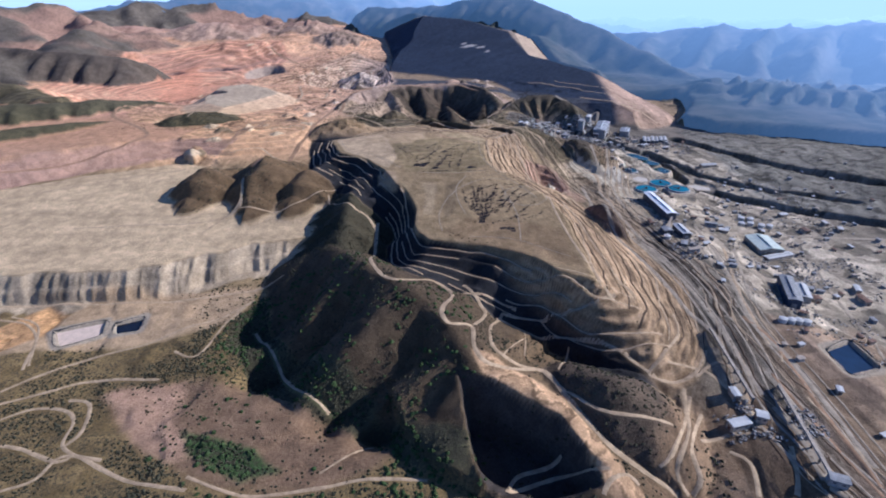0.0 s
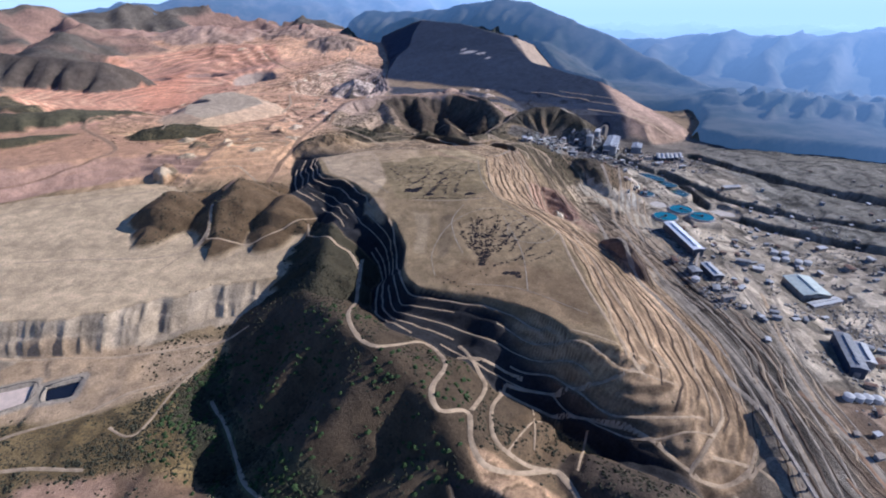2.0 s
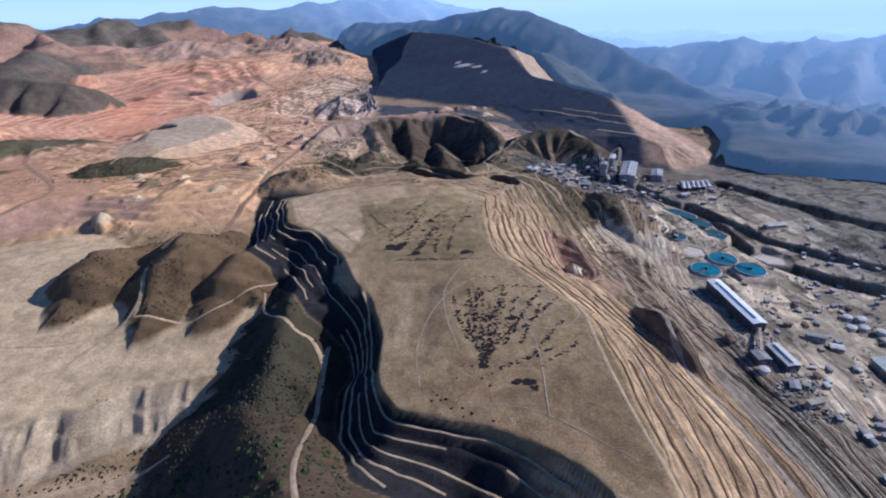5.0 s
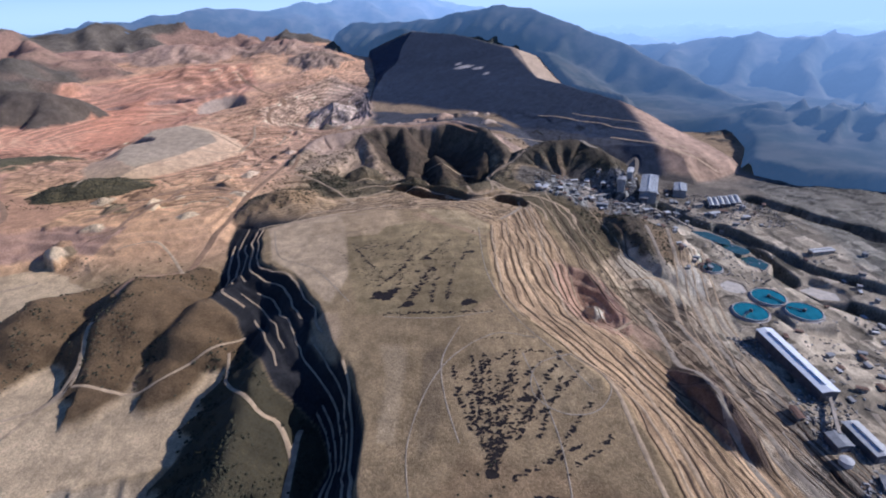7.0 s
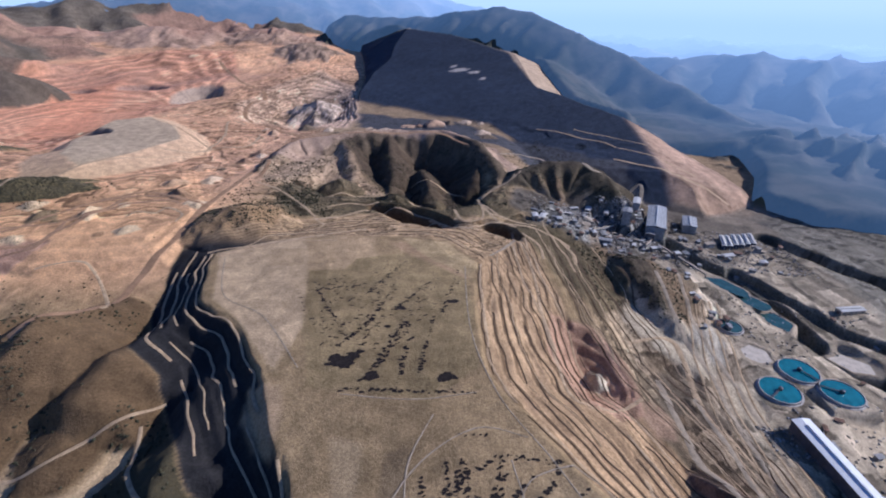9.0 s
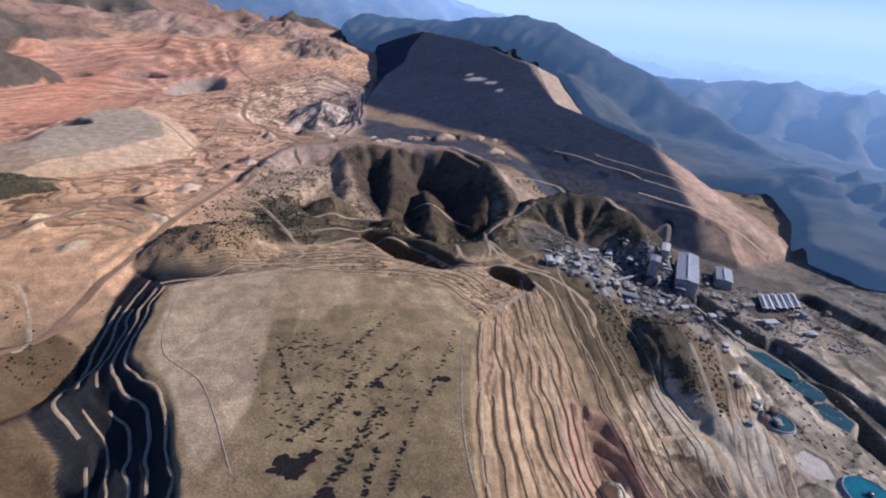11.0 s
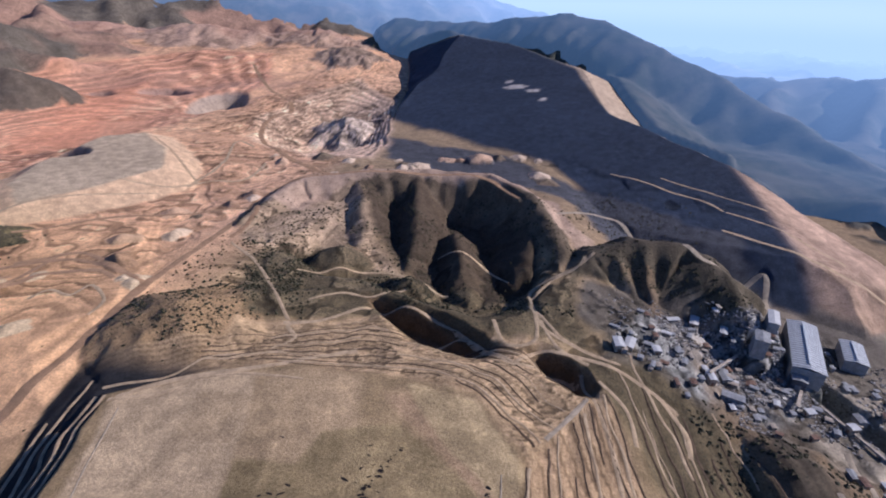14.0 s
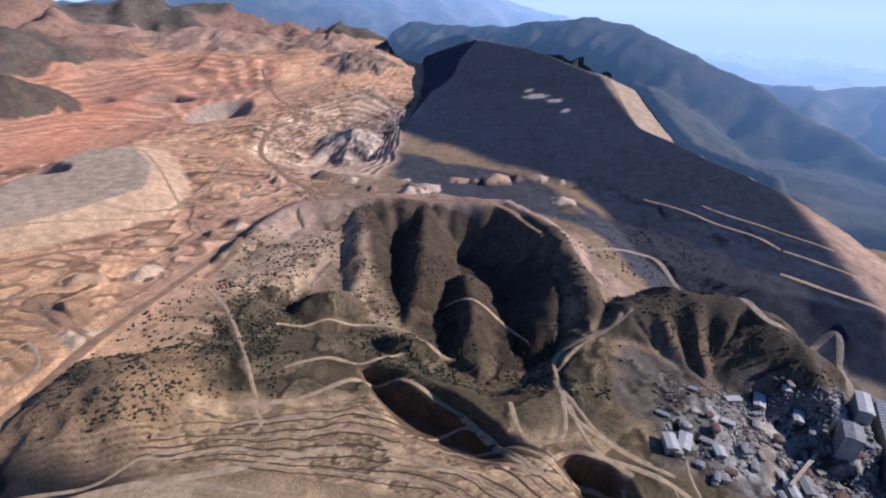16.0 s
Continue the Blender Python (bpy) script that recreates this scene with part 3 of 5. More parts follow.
worked([(-170, 800), (-190, 930), (110, 920), (240, 850), (260, 760), (110, 780)], 2.5, 36.0, 4, 138, 0.7, 10)
stack([(-62, 842), (8, 822), (62, 792), (30, 776), (-10, 786), (-40, 815)], [(-45, 832), (5, 812), (30, 795), (0, 800)], 84.0, 1, 0.0, 3.0, BROWN, 4, 0.2, 94)
stack([(60, 800), (95, 790), (112, 765), (100, 752), (75, 768)], [(75, 790), (95, 780), (98, 765), (85, 770)], 84.0, 1, 0.0, 2.0, BROWN, 4, 0.3, 95)
area([(106, 842), (118, 886), (160, 892), (210, 886), (240, 862), (330, 930), (420, 880), (360, 780), (260, 740), (190, 760), (120, 796)], (0.125, 0.105, 0.085), 12, 0.05, 12)
worked([(110, 850), (160, 880), (240, 860), (330, 900), (340, 780), (260, 745), (190, 765), (120, 800)], 2.2, 22.0, 5, 154, 0.8, 6)
# grey-white rubble heaps of the works
RUBBLE = [(126, 824), (150, 850), (178, 862), (232, 866), (262, 880), (262, 800), (244, 780), (200, 770), (172, 780), (150, 800)]
area(RUBBLE, (0.25, 0.245, 0.24), 8, 0.0, 12, 0.8)
worked(RUBBLE, 4.5, 26.0, 7, 191, 1.3, 6)
area([(194, 695), (224, 655), (252, 600), (262, 540), (232, 500), (206, 500), (198, 560), (196, 620)], (0.40, 0.33, 0.25), 8, 0.0, 14, 0.7)
# small ring pit beside the dump
stack([(114, 650), (146, 644), (164, 612), (160, 566), (138, 552), (112, 562), (102, 604)], [(128, 616), (142, 612), (146, 588), (130, 584)], 62.0, 3, 0.45, 3.0, (0.40, 0.25, 0.175), 5, 0.0, 101)
hill(138, 600, 8, 10, 20, 72, 62, 0.1, 102, (0.48, 0.42, 0.34), 0.0)


def channel(line, wide, deep, colour, seed):
    """A stream bed with steep banks."""
    w = window(line, wide * 2)
    x, y = wobbled(w, 3, 22, seed)
    d = along(line, x, y)[0]
    Z[w] -= deep * S(wide * 0.75, wide * 0.35, d)
    paint(w, S(wide * 0.8, wide * 0.6, d), colour, 0.5)


channel([(276, 825), (291, 792), (321, 745), (336, 700), (342, 662), (362, 630), (400, 592), (450, 555), (540, 495), (700, 420)], 19, 13, (0.07, 0.068, 0.06), 111)
channel([(420, 850), (461, 775), (490, 735), (540, 690), (600, 640), (760, 560)], 21, 13, (0.07, 0.068, 0.06), 112)
channel([(330, 760), (356, 715), (378, 672), (410, 650), (470, 610), (540, 580)], 14, 9, (0.08, 0.075, 0.065), 113)


VALLEY = [(430, 560), (700, 420), (1300, 240), (1400, 560), (900, 740), (640, 850), (470, 930), (440, 900)]
area(VALLEY, (0.15, 0.135, 0.115), 20, 0.15, 20)
worked(VALLEY, 5.0, 60.0, 8, 192, 1.0, 20)
# brown slope by the blue pond
area([(260, 309), (284, 291), (285, 258), (285, 225), (259, 196), (244, 205), (247, 240), (250, 274)], (0.13, 0.092, 0.068), 10, 0.2, 10, 0.85)

def height(px, py):
    """Height of the sheet under any places."""
    px, py = np.atleast_1d(np.asarray(px, float)), np.atleast_1d(np.asarray(py, float))
    i = np.clip(np.searchsorted(xs, px) - 1, 0, len(xs) - 2)
    j = np.clip(np.searchsorted(ys, py) - 1, 0, len(ys) - 2)
    u, v = (px - xs[i]) / (xs[i + 1] - xs[i]), (py - ys[j]) / (ys[j + 1] - ys[j])
    return (Z[j, i] * (1 - u) + Z[j, i + 1] * u) * (1 - v) + (Z[j + 1, i] * (1 - u) + Z[j + 1, i + 1] * u) * v


# yards of the works: levelled plots of different fill
w = window([(236, 140), (560, 900)], 4)
x, y = wobbled(w, 5, 30, 125)
a, b = (x * 0.97 + y * 0.22) / 17, (y * 0.97 - x * 0.22) / 25
plot = lattice(np.floor(a), np.floor(b), 9)
m = S(236, 262, x) * S(560, 440, x) * S(880, 820, y)
COL[w] *= (1 + m * (1.1 * (plot - 0.42)))[..., None]
Z[w] += m * 0.9 * (plot - 0.5)

COL[w] *= (1 + 0.45 * S(236, 262, x) * S(470, 420, x) * S(230, 300, y) * S(880, 800, y))[..., None]

# worked surfaces: sprayed strips on the dump top, dozed streaks on the pit floor
w = window(RIM, 4)
x, y = wobbled(w, 16, 70, 121)
strip = lattice(np.floor((x * 0.94 + y * 0.34) / 34), np.floor((y * 0.94 - x * 0.34) / 46), 5)
edge = np.minimum(np.abs(((x * 0.94 + y * 0.34) / 34) % 1 - 0.5), np.abs(((y * 0.94 - x * 0.34) / 46) % 1 - 0.5))
on_top = S(0, 6, inside(RIM, x, y))
COL[w] *= (1 + on_top * (0.32 * (strip - 0.5) + 0.16 * S(0.46, 0.5, np.abs(((x * 0.94 + y * 0.34) / 34) % 1 - 0.5))))[..., None]
w = window(PIT, 4)
COL[w] *= (1 + S(0, 12, inside(PIT, X[w], Y[w])) * (0.22 * fbm(X[w] * 0.22, Y[w] * 1.3, 22.0, 4, 122)))[..., None]
w = window([(100, 100), (330, 900)], 5)
COL[w] *= (1 + 0.85 * S(110, 150, X[w]) * S(330, 240, X[w]) * fbm(X[w] * 1.5 + 0.12 * Y[w], Y[w] * 0.16, 9.0, 3, 123))[..., None]
COL[w] += S(110, 150, X[w])[..., None] * S(300, 220, X[w])[..., None] * S(-0.1, 0.3, fbm(X[w], Y[w] * 0.3, 40.0, 3, 124))[..., None] * (np.array((0.29, 0.195, 0.118)) - COL[w]) * 0.4

# pale patches, dark patches and winding cuts between the dump and the works
MESS = [(150, 640), (168, 690), (200, 700), (226, 660), (250, 600), (258, 540), (236, 470), (222, 400), (206, 400), (196, 470), (178, 540)]
worked(MESS, 4.0, 34.0, 5, 193, 0.9, 8)
for sx, sy, r, c in ((214, 630, 20, (0.46, 0.39, 0.30)), (236, 580, 17, (0.48, 0.40, 0.30)), (226, 520, 13, (0.44, 0.34, 0.24)), (186, 590, 15, (0.12, 0.095, 0.07)), (204, 560, 9, (0.13, 0.10, 0.075)), (196, 660, 16, (0.42, 0.35, 0.27)), (168, 560, 12, (0.36, 0.24, 0.17)), (240, 640, 14, (0.40, 0.36, 0.31)), (212, 470, 12, (0.40, 0.29, 0.19))):
    area([(sx + r * math.cos(k * 1.05), sy + 1.5 * r * math.sin(k * 1.05)) for k in range(6)], c, 5, 0.0, 10, 0.85)


# ---- roads and tracks: name of surface, width, line ----
TRACKS = []


def track(surface, wide, *line):
    TRACKS.append((surface, wide, smooth_line(line)))


track("pale", 2, (-232, 305), (-209, 299), (-202, 345), (-190, 375))
track("pale", 2.6, (-333, 249), (-308, 261), (-278, 273), (-226, 271))
track("pale", 2.6, (-284, 252), (-266, 248), (-255, 224), (-258, 212))
track("pale", 2.6, (-303, 213), (-286, 210), (-254, 199), (-248, 204))
track("pale", 2.2, (-164, 186), (-124, 174), (-82, 178), (-54, 183), (-16, 181))
track("pale", 1.4, (-83, 188), (-70, 198), (-53, 212))
track("pale", 2.4, (-420, 353), (-390, 346), (-363, 323), (-346, 286))
track("pale", 2.0, (-413, 358), (-377, 343), (-344, 290))
track("pale", 2.6, (164, 236), (148, 210), (127, 183), (118, 177))
track("pale", 2.6, (174, 251), (194, 262), (201, 249), (196, 226), (191, 204))
track("grey", 3.5, (207, 217), (208, 192), (202, 165), (206, 154))
track("red", 3, (238, 309), (242, 279), (238, 244), (232, 209), (229, 180), (226, 158))
track("red", 2, (222, 245), (222, 208), (222, 175), (223, 153))
track("pale", 2.6, (199, 188), (191, 169), (185, 159))
track("pale", 2.6, (31, 173), (40, 187), (66, 192))
track("pale", 2.6, (164, 220), (143, 191), (141, 173), (134, 166))
track("pale", 2.6, (167, 191), (174, 182), (168, 162))
track("pale", 2.6, (157, 261), (181, 257), (189, 236))
track("pale", 2, (-183, 721), (-151, 733), (-135, 751), (-111, 759), (-90, 767))
track("pale", 2, (-170, 710), (-145, 719), (-129, 734), (-101, 741), (-70, 741))
track("pale", 2.6, (-102, 767), (-91, 780), (-101, 793), (-81, 801), (-58, 823))
track("grey", 2.6, (71, 718), (80, 729), (99, 753))
track("pale", 2.6, (109, 770), (122, 750), (122, 726))
track("pale", 2.6, (147, 763), (156, 744), (153, 728))
track("pale", 2.6, (72, 857), (92, 885), (111, 897), (128, 913))
track("pale", 2.6, (69, 845), (89, 808), (116, 792))
track("pale", 3.4, (-78, 474), (-69, 358), (-43, 315), (-12, 340), (2, 314), (-6, 283), (-1, 268), (15, 272), (16, 255), (23, 242), (39, 242), (64, 249), (73, 223), (83, 203), (93, 189), (107, 178), (126, 166))
track("pale", 1.2, (60, 307), (58, 287), (53, 262))
track("pale", 1.2, (37, 255), (59, 289), (74, 294))
track("pale", 1.4, (93, 289), (75, 249))
track("red", 5, (-387, 749), (-368, 779), (-354, 820), (-309, 847), (-253, 834))
track("red", 4, (-371, 725), (-339, 737), (-345, 781), (-332, 815))
track("pale", 4, (-453, 835), (-421, 923), (-338, 1000))
track("pale", 2.6, (-325, 702), (-285, 710), (-234, 654), (-228, 639))
track("red", 5, (-348, 833), (-331, 845), (-308, 859), (-261, 838), (-228, 824))
track("pale", 4, (-382, 1002), (-336, 1016), (-310, 1049), (-271, 1070), (-277, 1143))
track("pale", 4, (-319, 1030), (-331, 1125), (-363, 1231), (-325, 1209))
track("pale", 2.6, (-469, 1188), (-406, 1133), (-324, 1051))
track("pale", 2.6, (-428, 1682), (-342, 1669), (-316, 1776))
track("pale", 2.6, (-294, 789), (-290, 803), (-269, 799), (-265, 814), (-241, 797), (-239, 779))
track("pale", 2.6, (-98, 825), (-77, 840), (-51, 840), (-29, 860))
track("pale", 2.6, (42, 820), (51, 797), (71, 802), (73, 830))
track("pale", 2.6, (76, 824), (85, 798), (105, 784))
track("pale", 3, (12, 346), (25, 322), (28, 307), (17, 274))
track("pale", 2.6, (43, 317), (31, 288), (30, 261), (44, 251), (64, 249))
track("pale", 2.6, (43, 317), (70, 311), (108, 304), (131, 309))
track("pale", 2.6, (38, 312), (74, 302), (110, 285), (127, 272), (139, 258), (153, 248), (176, 255), (193, 276))
track("pale", 2.6, (64, 249), (74, 227), (96, 205), (134, 200))
track("pale", 2.6, (32, 174), (61, 184), (79, 176), (88, 173))
track("pale", 2.6, (81, 160), (86, 167), (98, 172), (103, 167))
track("pale", 2.6, (-344, 262), (-330, 277), (-304, 298), (-262, 316), (-237, 336), (-208, 353), (-189, 375))
track("pale", 2.6, (-321, 235), (-305, 244), (-283, 243), (-267, 233), (-260, 212), (-236, 200), (-198, 184), (-160, 177))
track("pale", 2.6, (-274, 179), (-259, 186), (-254, 203), (-226, 200))
track("pale", 2.6, (-175, 334), (-150, 304), (-117, 256), (-87, 236))
track("pale", 2.6, (-435, 371), (-355, 375), (-273, 377), (-210, 387), (-164, 396))
track("pale", 2.6, (-433, 488), (-370, 492), (-291, 494), (-252, 515), (-254, 541))
track("pale", 4, (-581, 565), (-497, 607), (-402, 651), (-383, 662))
track("red", 7, (-628, 629), (-549, 666), (-484, 755), (-633, 905), (-622, 981), (-558, 948))
track("red", 7, (-253, 591), (-243, 607), (-233, 630), (-234, 683), (-230, 725), (-226, 762), (-228, 830), (-220, 929), (-222, 1002))
track("red", 6, (-215, 1014), (-180, 1042), (-145, 1057), (-95, 1069), (-43, 1077), (24, 1074), (67, 1023))
track("red", 5, (-206, 912), (-203, 963), (-226, 983), (-287, 952), (-348, 923), (-392, 877))
track("red", 9, (-121, 1069), (-243, 1158), (-351, 1288), (-393, 1413), (-394, 1526), (-497, 1647), (-630, 1859))
track("red", 5, (-366, 718), (-342, 727), (-339, 754), (-330, 782), (-312, 819), (-279, 834), (-256, 826))
track("red", 4, (-394, 757), (-352, 772), (-328, 797), (-325, 850))
track("pale", 3.5, (-167, 712), (-144, 730), (-92, 751), (-47, 775))
track("pale", 3.2, (-105, 794), (-81, 802), (-56, 825), (-33, 832), (3, 819), (31, 801), (56, 777), (87, 784), (98, 773))
track("pale", 3, (56, 777), (72, 794), (89, 792), (115, 786), (136, 773), (155, 757))
track("pale", 2.6, (-15, 785), (12, 808), (43, 791), (56, 777))
track("pale", 2.6, (73, 830), (73, 874), (96, 891), (114, 900), (120, 910))
track("pale", 2.6, (73, 830), (79, 814), (100, 798), (126, 787))
track("pale", 2.6, (-200, 902), (-165, 874), (-134, 839), (-103, 798))
track("pale", 2.6, (-123, 866), (-93, 887), (-46, 897), (-13, 875), (5, 871))
track("pale", 2.6, (-12, 936), (15, 931), (36, 924), (56, 897))
track("grey", 5, (109, 1023), (178, 1050), (204, 958), (227, 910), (304, 962), (274, 887))
track("pale", 2.6, (182, 312), (177, 289), (154, 265), (142, 253), (157, 248))
track("grey", 4, (183, 601), (178, 468), (193, 390), (199, 329), (206, 293), (202, 262), (193, 221), (189, 203))
track("grey", 4, (201, 583), (206, 455), (214, 374), (215, 321), (209, 260), (206, 228))
track("grey", 4, (283, 485), (264, 390), (241, 302), (242, 256), (237, 205), (232, 169))
track("pale", 2.6, (289, 435), (258, 359), (245, 309), (237, 274))
track("grey", 4, (219, 231), (215, 202), (205, 165))
track("pale", 2.6, (152, 197), (175, 202), (194, 200), (200, 210))
track("pale", 2.6, (163, 243), (146, 202), (128, 176), (132, 166))
track("grey", 5, (319, 477), (369, 504), (409, 483), (492, 469))
track("grey", 2.6, (303, 438), (277, 382), (257, 331))
track("grey", 2.6, (378, 419), (354, 356), (338, 298), (328, 271))
track("pale", 2.6, (109, 479), (111, 408), (115, 348), (123, 314), (131, 303))
track("pale", 2.6, (133, 507), (136, 418), (141, 351), (150, 315))
track("pale", 2.6, (100, 779), (108, 714), (105, 643), (106, 596), (107, 562), (125, 559), (164, 580))
track("pale", 4, (171, 634), (208, 644), (210, 619), (202, 577), (207, 544), (215, 519))
track("grey", 3.5, (264, 763), (238, 671), (238, 622), (237, 577), (232, 529))
track("grey", 3.5, (223, 716), (220, 657), (225, 615), (219, 566), (216, 526))
track("pale", 2.6, (-277, 470), (-265, 499), (-252, 528), (-258, 565))
track("pale", 2.6, (-248, 517), (-199, 512), (-171, 532), (-141, 558))
track("pale", 2.6, (-147, 541), (-136, 509), (-102, 476), (-89, 471), (-78, 453), (-75, 428))
track("pale", 2.6, (10, 333), (29, 331), (44, 325), (55, 321))

# lit benches at the foot of the big dump, their sunlight painted as pale strips
track("pale", 3.5, (196, 1168), (240, 1130), (282, 1088), (300, 1062))
track("pale", 3.0, (255, 1150), (300, 1104), (345, 1060))
track("pale", 5.0, (285, 1024), (330, 990), (372, 960), (420, 938))
track("pale", 3.0, (302, 1060), (350, 1020), (392, 985))

# narrow benches across the dark flank of the dump, each broken in places
FOOT = [(-213, 735), (-197, 643), (-178, 599), (-146, 574), (-128, 543), (-97, 500), (-70, 478), (-60, 450), (-64, 420), (-52, 378), (-36, 352), (-2, 336), (32, 314), (78, 300), (120, 268), (176, 266)]
BROW = [(-174, 712), (-150, 634), (-132, 618), (-113, 606), (-82, 564), (-62, 518), (-48, 490), (-38, 455), (-34, 425), (-32, 410), (-20, 392), (11, 381), (44, 371), (84, 340), (118, 322), (150, 318)]
bench_gaps = random.Random(23)
for v in (0.16, 0.34, 0.53, 0.72, 0.90):
    line = smooth_line([(a[0] + (b[0] - a[0]) * v, a[1] + (b[1] - a[1]) * v) for a, b in zip(FOOT, BROW)], 6.0)
    line = line + np.column_stack([5 * fbm(line[:, 0], line[:, 1], 30.0, 3, 61), 5 * fbm(line[:, 0], line[:, 1], 30.0, 3, 62)])
    start = bench_gaps.randint(0, 6)
    while start < len(line) - 8:
        stop = min(len(line) - 1, start + bench_gaps.randint(12, 40))
        track("pale", bench_gaps.uniform(1.2, 2.0), *[tuple(p) for p in line[start:stop]])
        start = stop + bench_gaps.randint(2, 7)

# worn lines that follow the long flank from top to foot
LOW = [(176, 245), (200, 286), (214, 357), (196, 447), (172, 520), (140, 600), (120, 700), (112, 770)]
HIGH = [(116, 318), (117, 345), (118, 400), (112, 460), (86, 506), (57, 550), (53, 640), (60, 696)]
for v in (-0.42, -0.22, 0.06, 0.30, 0.62, 0.94):
    line = smooth_line([(a[0] + (b[0] - a[0]) * v, a[1] + (b[1] - a[1]) * v) for a, b in zip(LOW, HIGH)], 6.0)
    line = line + np.column_stack([7 * fbm(line[:, 0], line[:, 1], 46.0, 3, 65), 5 * fbm(line[:, 0], line[:, 1], 40.0, 3, 66)])
    start = bench_gaps.randint(0, 9)
    while start < len(line) - 10:
        stop = min(len(line) - 1, start + bench_gaps.randint(22, 70))
        track("pale", bench_gaps.uniform(0.9, 1.9), *[tuple(p) for p in line[start:stop]])
        start = stop + bench_gaps.randint(2, 12)

# dark streaks between the terraces of the long flank, down its far end and along the haul corridor
END_LOW = [(-152, 766), (-100, 790), (-40, 806), (50, 800), (108, 768)]
END_HIGH = [(-128, 742), (-73, 754), (-18, 754), (33, 744), (60, 700)]
CORRIDOR_W = [(118, 770), (126, 700), (150, 600), (182, 520), (206, 447), (220, 357), (206, 286), (186, 225), (190, 150)]
CORRIDOR_E = [(196, 770), (205, 700), (215, 640), (222, 560), (236, 480), (250, 400), (238, 300), (240, 225), (240, 150)]
for low, high, steps, sway, kind in ((LOW, HIGH, (0.02, 0.12, 0.21, 0.33, 0.42, 0.52, 0.66, 0.76, 0.86, 0.97), 6, "streak"), (END_LOW, END_HIGH, (0.1, 0.2, 0.32, 0.44, 0.56, 0.68, 0.8, 0.92), 8, "streak"),
                                     (END_LOW, END_HIGH, (0.15, 0.38, 0.62, 0.86), 8, "pale"), (CORRIDOR_W, CORRIDOR_E, (0.08, 0.2, 0.33, 0.47, 0.6, 0.72, 0.88), 7, "streak"), (CORRIDOR_W, CORRIDOR_E, (0.14, 0.4, 0.8), 7, "pale")):
    for v in steps:
        line = smooth_line([(a[0] + (b[0] - a[0]) * v, a[1] + (b[1] - a[1]) * v) for a, b in zip(low, high)], 5.0)
        line = line + np.column_stack([sway * fbm(line[:, 0], line[:, 1], 34.0, 4, 71), sway * fbm(line[:, 0], line[:, 1], 34.0, 4, 72)])
        start = bench_gaps.randint(0, 9)
        while start < len(line) - 8:
            stop = min(len(line) - 1, start + bench_gaps.randint(9, 46))
            track(kind, bench_gaps.uniform(0.7, 1.5), *[tuple(p) for p in line[start:stop]])
            start = stop + bench_gaps.randint(1, 9)

# thin tracks over the dump top
for line in (((90, 498), (104, 488), (107, 472), (96, 457), (80, 454), (66, 462), (61, 474), (68, 490), (90, 498)), ((22, 526), (10, 498), (11, 470), (18, 440)), ((-6, 405), (-9, 440), (2, 478), (20, 503), (46, 518), (70, 512)), ((96, 470), (80, 500), (58, 540), (46, 600), (47, 690)), ((-30, 540), (10, 536), (46, 541)),
             ((-160, 705), (-134, 640), (-96, 612), (-58, 560)), ((66, 380), (70, 440), (60, 500)), ((20, 392), (60, 384), (104, 350))):
    track("grey", 0.8, *line)

# parallel lines along the long flank and the haul corridor
for k in range(4):
    track("grey", 1.6, *[(x + 9 * k, y) for x, y in ((196, 470), (207, 400), (210, 330), (203, 270), (192, 215), (200, 150))])
for k in range(5):
    track("pale", 1.5, *[(x + 8 * k, y) for x, y in ((246, 700), (226, 640), (212, 590), (205, 540), (204, 480))])
for k in range(3):
    track("grey", 1.3, *[(x + 7 * k, y - 3 * k) for x, y in ((262, 440), (246, 350), (238, 290), (236, 230), (228, 160))])

for surface, wide, line in TRACKS:
    w = window(line, wide + 4)
    z_line = height(line[:, 0], line[:, 1])
    for _ in range(6):
        z_line[1:-1] = 0.25 * z_line[:-2] + 0.5 * z_line[1:-1] + 0.25 * z_line[2:]
    d, _, bed, _ = along(np.column_stack([line, z_line]), X[w], Y[w])
    Z[w] += (bed - Z[w]) * S(wide / 2 + 3.0, wide / 2 + 0.6, d)
    SCRUB[w] *= S(wide / 2, wide / 2 + 2, d)


def pad(cx, cy, rx, ry, turn=0.0, level=None, margin=4.0):
    """Level ground for a thing to stand on; gives its height."""
    r = math.hypot(rx, ry) + margin + 2
    w = window([(cx - r, cy - r), (cx + r, cy + r)], 2)
    c, s = math.cos(radians(turn)), math.sin(radians(turn))
    a, b = (X[w] - cx) * c + (Y[w] - cy) * s, (Y[w] - cy) * c - (X[w] - cx) * s
    d = np.maximum(np.abs(a) - rx, np.abs(b) - ry)
    level = float(height(cx, cy)[0]) if level is None else level
    Z[w] += (level - Z[w]) * S(margin, 1.0, d)
    SCRUB[w] *= S(0, margin, d)
    return level


